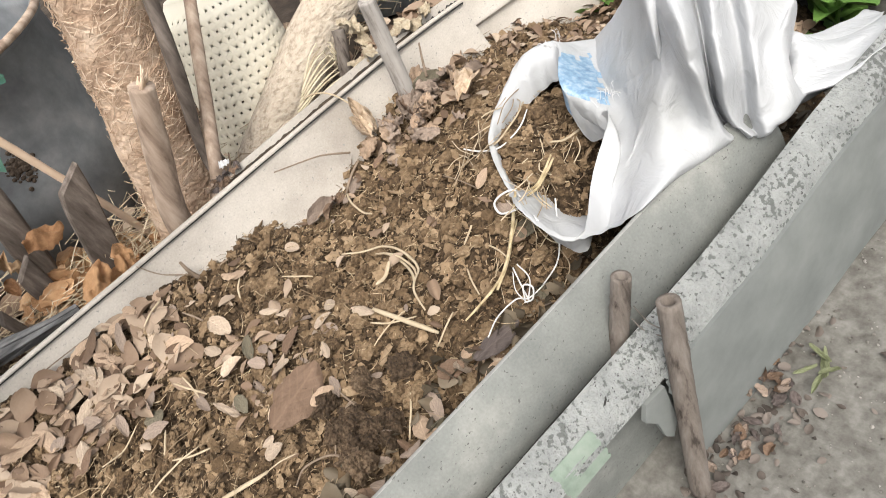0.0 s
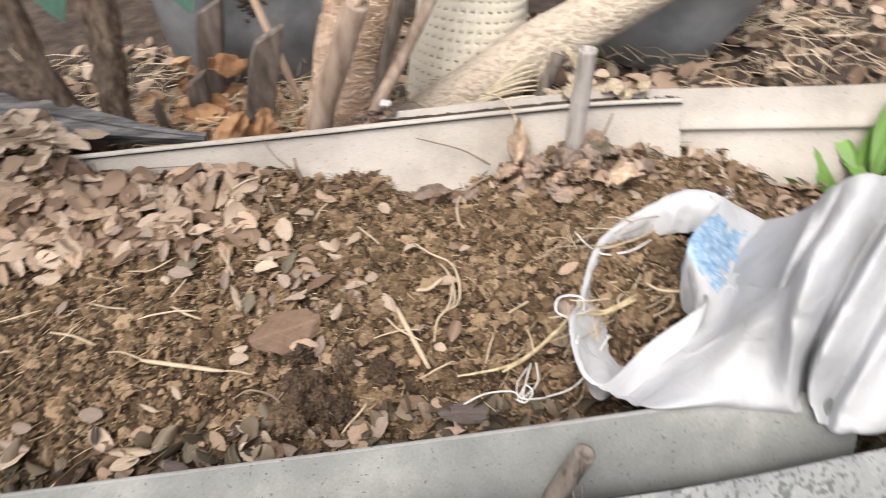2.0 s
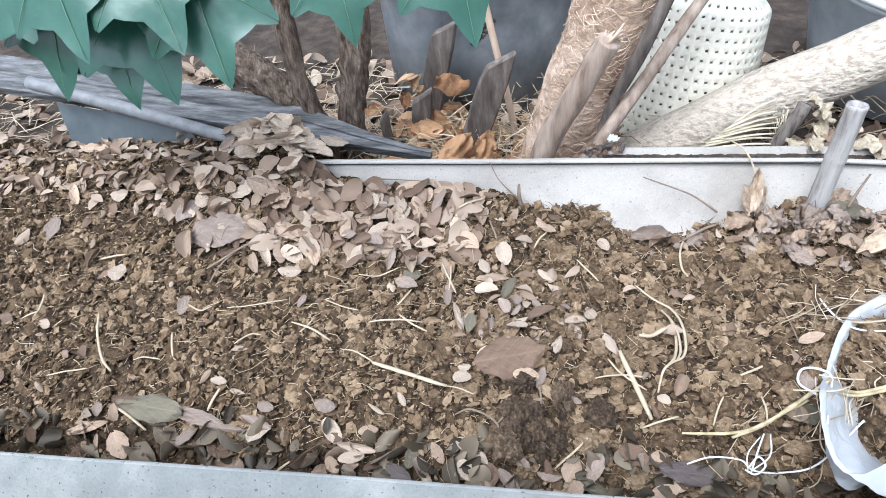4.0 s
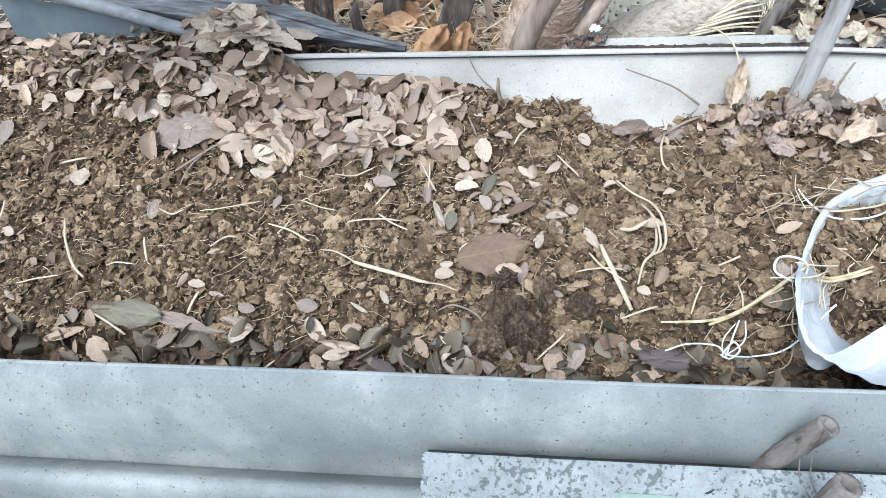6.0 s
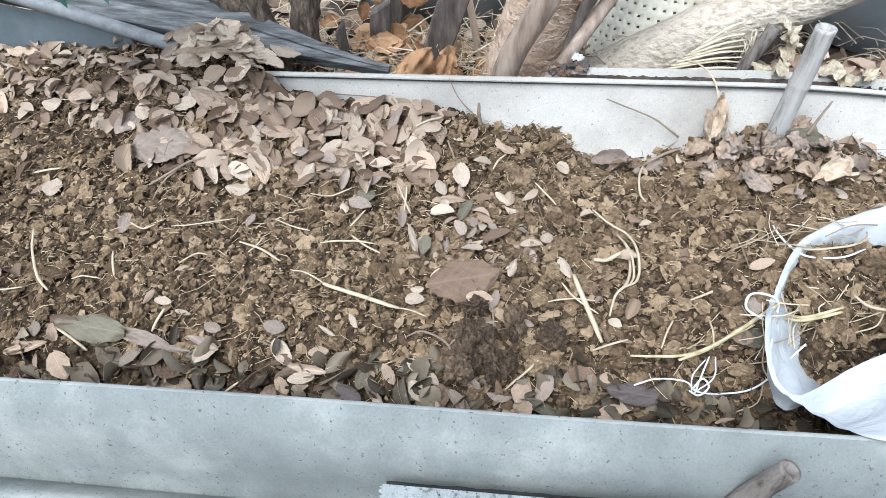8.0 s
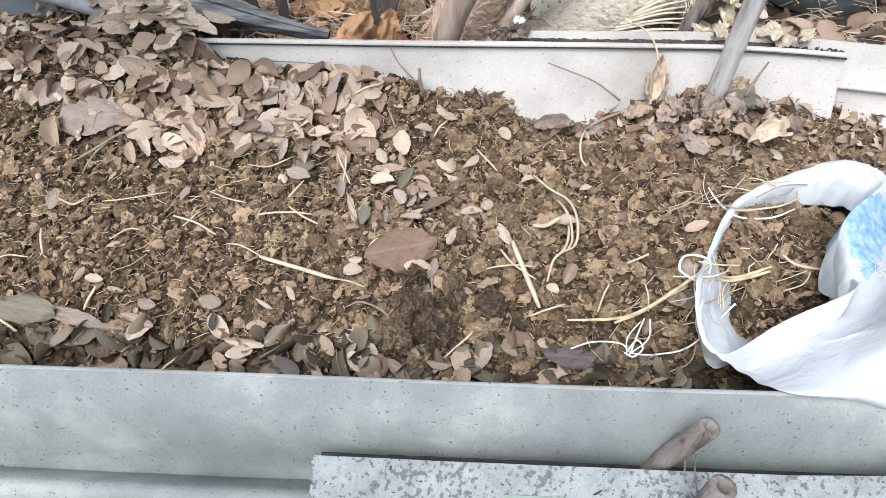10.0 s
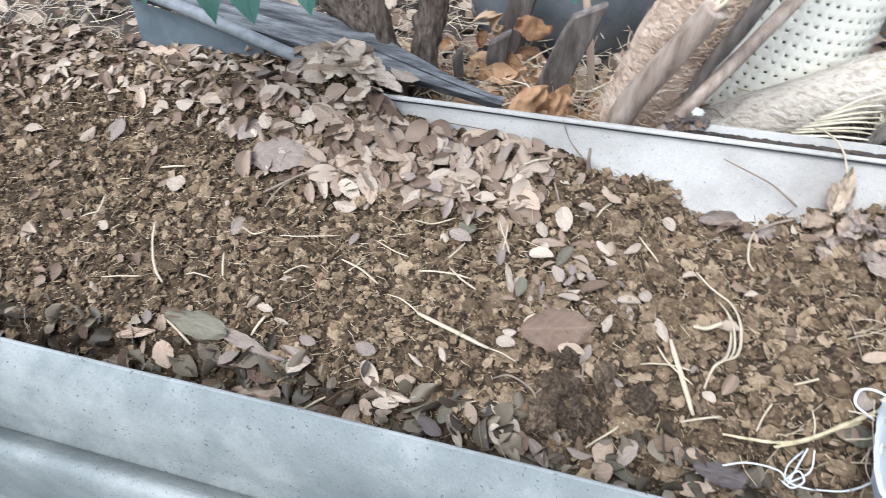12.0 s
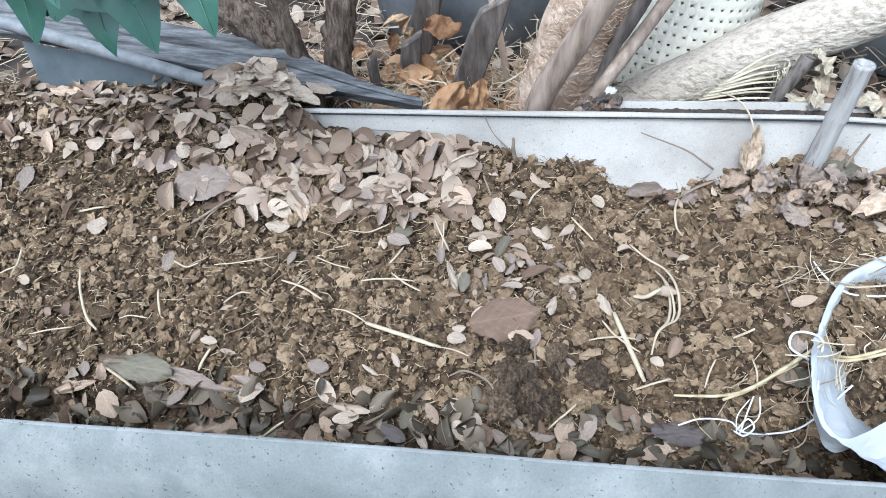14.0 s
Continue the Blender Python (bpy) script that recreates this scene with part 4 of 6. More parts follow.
strand("straw", 0.0022, [(-0.789, -0.169), (-0.776, -0.198), (-0.762, -0.229)])
strand("straw", 0.002, [(-0.779, -0.095), (-0.750, -0.101), (-0.720, -0.099)])
strand("straw", 0.0016, [(-0.683, -0.100), (-0.609, -0.088), (-0.551, -0.067)])
strand("straw", 0.0026, [(-0.845, -0.343), (-0.809, -0.359), (-0.771, -0.378)])
strand("straw", 0.003, [(-0.550, -0.439), (-0.508, -0.423), (-0.462, -0.409)])
strand("twig", 0.002, [(-0.142, -0.324), (-0.110, -0.316), (-0.060, -0.340), (-0.042, -0.393)])
strand("twig", 0.0015, [(-0.060, -0.340), (-0.045, -0.321), (-0.030, -0.299)])
strand("twig", 0.002, [(0.018, -0.264), (0.025, -0.314), (0.035, -0.356)])
strand("straw", 0.002, [(0.048, -0.390), (0.080, -0.364), (0.108, -0.341)])
strand("straw", 0.004, [(-0.028, -0.344), (-0.022, -0.328), (-0.017, -0.314)])
strand("twig", 0.0018, [(-0.108, 0.183), (-0.097, 0.160), (-0.087, 0.137)])
strand("straw", 0.0024, [(0.357, 0.210), (0.337, 0.145), (0.335, 0.095), (0.341, 0.060)])
strand("twig", 0.0036, [(0.351, 0.202), (0.396, 0.223), (0.439, 0.244)])
strand("straw", 0.003, [(-0.648, -0.337), (-0.640, -0.321), (-0.625, -0.303)])
strand("straw", 0.002, [(-0.403, 0.019), (-0.367, 0.036), (-0.317, 0.057)])
strand("straw", 0.002, [(-0.297, -0.067), (-0.282, -0.041), (-0.273, -0.015)])
strand("straw", 0.0016, [(-0.462, -0.065), (-0.427, -0.077), (-0.381, -0.087)])
strand("straw", 0.002, [(-1.025, -0.292), (-0.978, -0.280), (-0.936, -0.274)])
strand("straw", 0.002, [(-0.621, -0.209), (-0.601, -0.176), (-0.578, -0.170)])
strand("straw", 0.0016, [(-0.842, -0.248), (-0.820, -0.240), (-0.784, -0.241)])
strand("straw", 0.002, [(0.098, 0.095), (0.123, 0.072), (0.145, 0.040)])
strand("straw", 0.0022, [(0.001, 0.134), (0.013, 0.157), (0.029, 0.180)])
strand("twig", 0.0014, [(0.500, -0.037), (0.508, -0.087), (0.509, -0.146)])
strand("straw", 0.0016, [(0.420, -0.261), (0.424, -0.286), (0.425, -0.310)])
strand("straw", 0.0016, [(0.330, -0.316), (0.342, -0.286), (0.354, -0.265)])
strand("yellow", 0.0034, [(0.528, -0.288), (0.561, -0.291), (0.616, -0.287)])
strand("yellow", 0.003, [(0.533, -0.278), (0.563, -0.285), (0.619, -0.279)])
strand("string", 0.0024, [(0.570, -0.048), (0.586, -0.097), (0.602, -0.144), (0.648, -0.167), (0.691, -0.151)])
strand("straw", 0.0026, [(0.583, -0.108), (0.618, -0.144), (0.673, -0.144), (0.776, -0.055)])
strand("straw", 0.0028, [(0.650, -0.246), (0.676, -0.260), (0.748, -0.267)])


# ---- sack ----
def closed_loop(points, n):
    p = [Vector(q) for q in points]
    k = len(p)
    out = []
    for i in range(n):
        s = i / n * k
        j = int(s)
        t = s - j
        a, b, c, d = p[(j - 1) % k], p[j % k], p[(j + 1) % k], p[(j + 2) % k]
        out.append(0.5 * (2 * b + (c - a) * t + (2 * a - 5 * b + 4 * c - d) * t * t + (3 * b - a - 3 * c + d) * t ** 3))
    return out


SACK_LOOPS = []


def fold(low, mid, high, top, back=(0.05, 0.11, -0.03)):
    """One turn round the sack: up the front from its low edge to its top, and down behind."""
    front = spline((low, mid, high, top), 5)
    front = [front[k * 3] for k in range(6)]
    rear = []
    for k in range(6):
        p = front[5 - k] + Vector(back) * min(1.0, 0.35 + 0.25 * k)
        rear.append(Vector((p.x, p.y, max(p.z - 0.02 * k, 0.2))))
    SACK_LOOPS.append(front + rear)


def build_sack():
    sack = empty("sack", 0.75, -0.2, 0.2)
    # the mouth: low corner, hem, flap, blue patch, frayed corner, far lip, soil side, string
    rim = [(0.514, -0.440, 0.308), (0.587, -0.420, 0.376), (0.690, -0.384, 0.424), (0.706, -0.305, 0.371), (0.711, -0.260, 0.447), (0.837, -0.130, 0.421), (0.780, -0.080, 0.419), (0.700, -0.070, 0.374), (0.600, -0.108, 0.335), (0.531, -0.224, 0.295), (0.482, -0.320, 0.341), (0.480, -0.400, 0.312)]
    rim = [Vector(p) for p in rim]
    mid = Vector((0.64, -0.22, 0.33))
    hem = (0.02, 0.02, 0.02, 0.03, 0.05, 0.14, 0.22, 0.18, 0.13, 0.10, 0.09, 0.08)

    def inner(f, dz):
        return [p + (mid - p) * h * f + Vector((0, 0, dz * (0.35 if k in (8, 9, 10) else 1))) for k, (p, h) in enumerate(zip(rim, hem))]

    SACK_LOOPS.extend([inner(1.35, -0.05), inner(1.0, -0.008), inner(0.55, 0.004), inner(0.0, 0.0)])
    fold((0.525, -0.490, 0.332), (0.608, -0.460, 0.377), (0.692, -0.420, 0.414), (0.887, -0.130, 0.379))
    fold((0.535, -0.560, 0.403), (0.640, -0.490, 0.413), (0.707, -0.440, 0.460), (0.920, -0.170, 0.380))
    fold((0.613, -0.562, 0.400), (0.670, -0.520, 0.465), (0.720, -0.470, 0.517), (0.927, -0.240, 0.409))
    fold((0.673, -0.568, 0.389), (0.717, -0.530, 0.466), (0.722, -0.500, 0.568), (0.874, -0.310, 0.516))
    fold((0.731, -0.579, 0.371), (0.707, -0.570, 0.497), (0.681, -0.560, 0.646), (0.802, -0.420, 0.660))
    fold((0.760, -0.585, 0.360), (0.731, -0.565, 0.462), (0.729, -0.550, 0.616), (0.817, -0.450, 0.694))
    fold((0.794, -0.571, 0.330), (0.798, -0.525, 0.386), (0.797, -0.510, 0.531), (0.907, -0.410, 0.646))
    fold((0.779, -0.600, 0.365), (0.750, -0.575, 0.448), (0.744, -0.575, 0.572), (0.870, -0.460, 0.686))
    fold((0.795, -0.598, 0.352), (0.821, -0.560, 0.384), (0.846, -0.535, 0.528), (0.944, -0.420, 0.654))
    fold((0.790, -0.615, 0.366), (0.791, -0.600, 0.447), (0.829, -0.575, 0.539), (0.919, -0.470, 0.697))
    fold((0.815, -0.627, 0.368), (0.823, -0.600, 0.450), (0.886, -0.560, 0.542), (1.028, -0.460, 0.638))
    fold((0.848, -0.628, 0.368), (0.902, -0.585, 0.515), (1.042, -0.540, 0.497), (1.124, -0.470, 0.571))
    fold((0.897, -0.624, 0.368), (0.907, -0.590, 0.392), (0.971, -0.540, 0.348), (1.068, -0.480, 0.302))
    fold((0.930, -0.641, 0.368), (0.955, -0.600, 0.385), (0.979, -0.560, 0.415), (1.002, -0.530, 0.419))
    fold((1.001, -0.662, 0.368), (1.043, -0.620, 0.351), (1.066, -0.585, 0.352), (1.121, -0.540, 0.313))
    fold((1.135, -0.673, 0.368), (1.177, -0.640, 0.347), (1.223, -0.605, 0.320), (1.268, -0.570, 0.290))
    for k in range(3):
        lp = SACK_LOOPS[4 + k]
        for q in range(6, 12):
            lp[q] = rim[q] + Vector((0.05 + 0.07 * k, 0.03, -0.03 - 0.05 * k))
    n = 132
    rings = [closed_loop(lp, n) for lp in SACK_LOOPS]
    rows = []
    k = len(rings)
    for a in range(k - 1):
        st = 3 if a < 3 else 8
        for s in range(st):
            t = s / st
            row = []
            for i in range(n):
                p0, p1, p2, p3 = rings[max(a - 1, 0)][i], rings[a][i], rings[a + 1][i], rings[min(a + 2, k - 1)][i]
                row.append(0.5 * (2 * p1 + (p2 - p0) * t + (2 * p0 - 5 * p1 + 4 * p2 - p3) * t * t + (3 * p1 - p0 - 3 * p2 + p3) * t ** 3))
            rows.append((a + t, row))
    rows.append((k - 1, rings[-1]))
    verts = []
    for u, row in rows:
        c = sum(row, Vector()) / n
        for i, p in enumerate(row):
            out = (p - c).normalized()
            s = i / n * 12
            w = p * 9
            deep = smoothstep(3.2, 5.0, u)
            g = 0.007 * deep * noise.noise(w + Vector((3, 0, 0)))
            # drawn creases, sharp along one side
            cr = abs(noise.noise((p.x * 13 + p.z * 5, p.y * 13, p.z * 4)))
            g -= 0.005 * deep * max(0.0, 0.2 - cr) / 0.2
            cr = abs(noise.noise((p.x * 22 - p.z * 9, p.y * 22 + 5, p.z * 12)))
            g -= 0.003 * smoothstep(2.8, 3.6, u) * max(0.0, 0.2 - cr) / 0.2
            g += 0.012 * smoothstep(3.4, 4.2, u) * smoothstep(3.2, 3.8, s) * smoothstep(5.4, 4.6, s) * noise.noise(p * 38)
            g += 0.0022 * noise.noise(p * 60)
            # gathers of the rolled lip, puckers of its low side
            lip = smoothstep(4.6, 5.4, s) * smoothstep(8.4, 7.6, s)
            g += 0.006 * lip * smoothstep(4.2, 2.6, u) * noise.noise((s * 5.5, u * 0.6, 1))
            g += 0.006 * smoothstep(8.0, 9.0, s) * smoothstep(4.2, 3.0, u) * noise.noise((s * 7, u * 1.5, 6))
            # the doubled hem of the front
            front = smoothstep(-0.1, 0.3, s) * smoothstep(2.9, 2.2, s)
            g += 0.011 * front * math.exp(-((u - 3.5) / 0.3) ** 2) - 0.013 * front * math.exp(-((u - 3.98) / 0.13) ** 2)
            verts.append(p + out * g)
    m = len(rows)
    # the cloth's own stiffness: slack folds past the mouth are evened out
    for _ in range(14):
        grid = [Vector(q) for q in verts]
        for r in range(1, m - 1):
            w = 0.55 * smoothstep(4.3, 6.0, rows[r][0])
            if w == 0:
                continue
            for i in range(n):
                near4 = grid[(r - 1) * n + i] + grid[(r + 1) * n + i] + grid[r * n + (i + 1) % n] + grid[r * n + (i - 1) % n]
                verts[r * n + i] = grid[r * n + i].lerp(near4 / 4, w)
    # small wrinkles that run with the drape
    for r in range(1, m - 1):
        w = smoothstep(3.6, 5.0, rows[r][0])
        c = sum((verts[r * n + i] for i in range(0, n, 6)), Vector()) / (n / 6)
        for i in range(n):
            p = verts[r * n + i]
            g = 0.006 * noise.noise((p.x * 15 + p.z * 4, p.y * 15, p.z * 7)) - 0.006 * max(0.0, 0.16 - abs(noise.noise((p.x * 9 + p.z * 7, p.y * 10, p.z * 6 + 4)))) / 0.16
            ridge = abs(noise.noise((p.x * 6 + p.z * 5, p.y * 6 - p.z * 3, p.z * 3 + 9)))
            g -= 0.016 * smoothstep(6.0, 8.0, rows[r][0]) * max(0.0, 0.22 - ridge) / 0.22
            verts[r * n + i] = p + (p - c).normalized() * g * w
    faces = [(r * n + i, r * n + (i + 1) % n, (r + 1) * n + (i + 1) % n, (r + 1) * n + i) for r in range(m - 1) for i in range(n)]
    faces.append(tuple((m - 1) * n + i for i in range(n)))
    off = Vector(sack.location)
    ob = mesh_ob("bag", [v - off for v in verts], faces, M_SACK, sack)
    ob.data.materials.append(M_BLUE)
    for poly in ob.data.polygons:
        if len(poly.vertices) > 4:
            continue
        r, i = divmod(poly.vertices[0], n)
        u, s = rows[r][0], i / n * 12
        p = verts[poly.vertices[0]]
        ragged = 0.6 * noise.noise(p * 40) + 0.12 * noise.noise(p * 120)
        top_band = 10.6 < u < 15.2 and s < 6.5 and p.z > 0.668 - 0.030 * (u - 11.5) + 0.006 * ragged
        patch = u < 3.9 + 0.5 * ragged and 3.7 + 0.3 * ragged < s < 4.6 + 0.35 * ragged
        if top_band or patch:
            poly.material_index = 1
    sub = ob.modifiers.new("cloth", "SUBSURF")
    sub.levels = sub.render_levels = 1
    # drawstring loop at the rim and the knotted string below it
    p = spline([(0.495, -0.29, 0.315), (0.478, -0.255, 0.30), (0.487, -0.228, 0.305), (0.515, -0.218, 0.30), (0.535, -0.24, 0.305), (0.51, -0.30, 0.31), (0.485, -0.36, 0.33)], 6)
    v, f = tube([q - off for q in p], 0.0023, 6)
    mesh_ob("drawstring", v, f, M_STRING, sack, "white looped drawstring")
    for s in range(30):
        r = random.Random(s)
        b = Vector((0.835, -0.13, 0.425)) if s < 14 else Vector((0.735, -0.345, 0.415))
        b += Vector((r.uniform(-0.03, 0.03), r.uniform(-0.02, 0.02), 0))
        tip = b + Vector((r.uniform(-0.018, 0.012), r.uniform(-0.006, 0.016), r.uniform(0.004, 0.018)))
        v, f = tube([q - off for q in spline([b - Vector((0, 0, 0.006)), b.lerp(tip, 0.5) + Vector((r.uniform(-0.006, 0.006), 0, r.uniform(0, 0.006))), tip], 4)], 0.0005, 4)
        mesh_ob("frayed_thread", v, f, M_STRING, sack)
    tagged(sack, "tipped white woven plastic sack with blue bands spilling soil", "sack")


build_sack()


def build_straw_tangle():
    rng = random.Random(91)
    runs = []
    spots = [((0.575, -0.115), 0.35, 13, 0.34, 0.035), ((0.66, -0.10), 0.1, 5, 0.37, 0.03), ((0.53, -0.30), 0.55, 12, 0.325, 0.03), ((0.45, -0.33), 0.5, 12, 0.2, 0.045), ((0.63, -0.25), 0.6, 12, 0.3, 0.05)]
    for (sx, sy), head, count, z, spread in spots:
        for k in range(count):
            a = head + rng.gauss(0, 0.55)
            length = rng.uniform(0.04, 0.13)
            x, y = sx + rng.gauss(0, spread), sy + rng.gauss(0, spread * 0.6)
            zz = max(z + rng.uniform(-0.012, 0.012), soil_height(x, y) + 0.006)
            dx, dy = math.cos(a) * length / 2, math.sin(a) * length / 2
            bow = rng.uniform(-0.012, 0.012)
            zs = [max(zz + rng.uniform(-0.012, 0.006), soil_height(x + q * dx, y + q * dy) + 0.004) for q in (-1, 1)]
            p = spline([(x - dx, y - dy, zs[0]), (x + bow, y - bow, zz), (x + dx, y + dy, zs[1])], 4)
            runs.append(tube(p, rng.uniform(0.0007, 0.0015), 5))
    v, f = join(runs)
    tagged(mesh_ob("straw_tangle", v, f, M_STRAW), "tangle of golden straw over the sack's rim", "straw", kind="stuff")


build_straw_tangle()


def ground_string(points, r=0.0022):
    p = spline(points, 6)
    v, f = tube(p, r, 6)
    return v, f


def build_knotted_string():
    def on(x, y, h=0.015):
        return (x, y, soil_height(x, y) + h + 0.012)
    runs = [[on(0.278, -0.383), on(0.32, -0.368), on(0.37, -0.368), on(0.39, -0.385), on(0.44, -0.382), on(0.50, -0.365, 0.02), on(0.555, -0.335, 0.03)],
            [on(0.415, -0.325), on(0.40, -0.355, 0.025), on(0.385, -0.388)], [on(0.425, -0.327), on(0.42, -0.36, 0.02), on(0.388, -0.384)],
            [on(0.408, -0.33), on(0.38, -0.365, 0.03), on(0.38, -0.388)], [on(0.38, -0.383, 0.02), on(0.395, -0.372, 0.035), on(0.405, -0.385, 0.03), on(0.39, -0.394, 0.02), on(0.375, -0.385, 0.02)]]
    v, f = join([ground_string(r, 0.0017 - 0.0002 * k * (k < 4)) for k, r in enumerate(runs)])
    tagged(mesh_ob("knotted_string", v, f, M_STRING), "white plastic string tied in a loose knot on the soil", "string")


build_knotted_string()


# ---- stakes ----
def build_stake(name, base, top, r, material, label, hollow=True, nodes=(0.86,), wires=0):
    b, t = Vector(base), Vector(top)
    th = empty(name, *base)
    n = 48
    pts = [b.lerp(t, i / (n - 1)) - b for i in range(n)]
    rad = []
    for i in range(n):
        s = i / (n - 1)
        rad.append(r * (1.05 - 0.08 * s) * (1 + sum(0.09 * math.exp(-((s - q) / 0.010) ** 2) for q in nodes)))
    v, f = tube(pts, rad, 14, rough=0.03, seed=int(r * 1e4))
    f = f[:-1]
    d = (t - b).normalized()
    o = len(v)
    ring = [(n - 1) * 14 + s for s in range(14)]
    inner = [Vector(v[k]).lerp(pts[-1], 0.45) for k in ring]
    low = [p - d * r * 1.2 for p in inner]
    v = list(v) + inner + low
    for s in range(14):
        s2 = (s + 1) % 14
        f.append((ring[s], ring[s2], o + s2, o + s))
        f.append((o + s, o + s2, o + 14 + s2, o + 14 + s))
    f.append(tuple(o + 14 + s for s in range(14)))
    mesh_ob("shaft", v, f, material, th)
    tagged(th, label, "stake", "garden stakes")
    return th


build_stake("bamboo_stake", (0.345, -0.622, 0.20), (0.418, -0.62, 0.424), 0.0155, M_BAMBOO, "short weathered bamboo stake between the two edging sheets", nodes=(0.75,))
stake2 = build_stake("bamboo_stake", (0.338, -0.765, 0.0), (0.418, -0.699, 0.424), 0.0175, M_BAMBOO, "brown bamboo stake with a knotted node bracing the outer sheet", nodes=(0.78, 0.95))
build_stake("pale_stake", (0.640, 0.246, 0.25), (0.653, 0.242, 0.585), 0.0215, M_PALE_STICK, "pale grey hollow stick leaning against the back sheet", nodes=(0.62,))


def wire(points, parent):
    p = spline(points, 5)
    v, f = tube([q - Vector(parent.location) for q in p], 0.0012, 5)
    mesh_ob("tie_wire", v, f, M_WIRE, parent, "thin dark tie wire")


wire([(0.415, -0.632, 0.36), (0.415, -0.655, 0.335), (0.412, -0.685, 0.345)], stake2)
wire([(0.405, -0.632, 0.34), (0.405, -0.655, 0.322), (0.415, -0.675, 0.315), (0.42, -0.70, 0.32)], stake2)


# twigs on the far sheet, and a crumpled leaf hanging on it
def twig_on_wall(points, r):
    p = spline(points, 6)
    n = len(p)
    v, f = tube(p, [r * (1 - 0.5 * i / n) for i in range(n)], 6, rough=0.1)
    tagged(mesh_ob("twig", v, f, M_TWIG), "thin dark twig leaning on the back sheet", "twig")


twig_on_wall([(0.436, 0.262, 0.292), (0.40, 0.272, 0.315), (0.36, 0.283, 0.335), (0.26, 0.303, 0.365)], 0.0028)
twig_on_wall([(-0.045, 0.285, 0.315), (-0.09, 0.31, 0.35), (-0.115, 0.328, 0.395)], 0.0018)
twig_on_wall([(-0.035, 0.275, 0.30), (-0.04, 0.275, 0.33), (-0.04, 0.28, 0.36)], 0.006)
twig_on_wall([(0.70, 0.22, 0.34), (0.715, 0.235, 0.37), (0.735, 0.25, 0.41)], 0.004)
twig_on_wall([(-0.42, 0.305, 0.36), (-0.33, 0.31, 0.352), (-0.25, 0.308, 0.345), (-0.17, 0.29, 0.33)], 0.0014)


# ---- behind the bed ----
def bent_leaf(name, at, length, width, seed, material, label, curl=1.1, heading=0.0, tilt=(0, 0), crumple=1.0):
    v, f = leaf_shape(seed, curl=curl, pointed=0.15, nu=14, nv=8)
    v = [(x, y, z + crumple * (0.22 * noise.noise((x * 4 + seed, y * 5, 0)) + 0.10 * noise.noise((x * 11 + seed, y * 12, 2))) + 0.03 * math.sin(9 * y + seed)) for x, y, z in v]
    ob = mesh_ob(name, v, f, material)
    ob.matrix_basis = Matrix.Translation(at) @ Euler((tilt[0], tilt[1], heading)).to_matrix().to_4x4() @ Matrix.Diagonal((length, width, (length + width) * 0.5, 1))
    return tagged(ob, label, "dry leaf", "large dry leaves")


M_TANCURL = ramp_mat("tan_curled_leaf", [(0.3, (0.36, 0.26, 0.175)), (0.5, (0.58, 0.455, 0.335)), (0.7, (0.70, 0.58, 0.45))], scale=5, rough=0.6, bump=0.5, bump_scale=20, bump_dist=0.01)
bent_leaf("curled_leaf", (0.512, 0.275, 0.352), 0.10, 0.030, 5, M_TANCURL, "tan crumpled leaf hanging over the back sheet", curl=1.2, crumple=1.7, heading=1.45, tilt=(0.0, -1.15))
bent_leaf("curled_leaf", (0.492, 0.266, 0.325), 0.075, 0.026, 6, M_TANCURL, "tan crumpled leaf hanging over the back sheet", curl=1.2, crumple=1.7, heading=1.9, tilt=(0.1, -1.0))
bent_leaf("curled_leaf", (0.527, 0.266, 0.325), 0.075, 0.024, 7, M_TANCURL, "tan crumpled leaf hanging over the back sheet", curl=1.2, crumple=1.7, heading=1.1, tilt=(0.1, -1.2))
bent_leaf("curled_leaf", (0.72, 0.085, 0.338), 0.09, 0.05, 8, M_TANCURL, "tan crumpled leaf on the soil beside the sack", curl=1.0, crumple=1.6, heading=0.2, tilt=(0.3, 0.1))

FOOT_RNG = random.Random(23)
for k in range(46):
    s = FOOT_RNG.uniform(0.035, 0.07)
    bx, by = FOOT_RNG.gauss(0.62, 0.09), FOOT_RNG.gauss(0.20, 0.045)
    if by > 0.27:
        continue
    bent_leaf("crumpled_leaf", (bx, by, soil_base(bx, by) + 0.012 + 0.025 * FOOT_RNG.random()), s, s * FOOT_RNG.uniform(0.5, 0.9), 500 + k, LEAF_MATS[FOOT_RNG.choice(("grey", "tan", "grey", "grey"))],
              "grey-brown crumpled leaf at the foot of the pale stake", curl=0.9, crumple=1.7, heading=FOOT_RNG.uniform(0, 6.28), tilt=(FOOT_RNG.uniform(-0.7, 0.7), FOOT_RNG.uniform(-0.7, 0.7)))

# leaves heaped at the end of the far sheet
RIDGE_RNG = random.Random(17)
for k in range(46):
    s = RIDGE_RNG.uniform(0.055, 0.10)
    bx, by = RIDGE_RNG.gauss(-0.672, 0.05), RIDGE_RNG.gauss(0.375, 0.03)
    bz = soil_base(bx, by) + 0.028 + 0.035 * (k / 46) * math.exp(-((bx + 0.672) / 0.08) ** 2)
    bent_leaf("heaped_leaf", (bx, by, bz), s, s * RIDGE_RNG.uniform(0.5, 0.7), 300 + k, LEAF_MATS[RIDGE_RNG.choice(("blond", "blond", "pale", "blond"))],
              "large tan dry leaf heaped at the sheet's end", curl=0.35, crumple=0.22, heading=RIDGE_RNG.uniform(0, 6.28), tilt=(RIDGE_RNG.uniform(0.0, 0.75), RIDGE_RNG.uniform(-0.4, 0.4)))


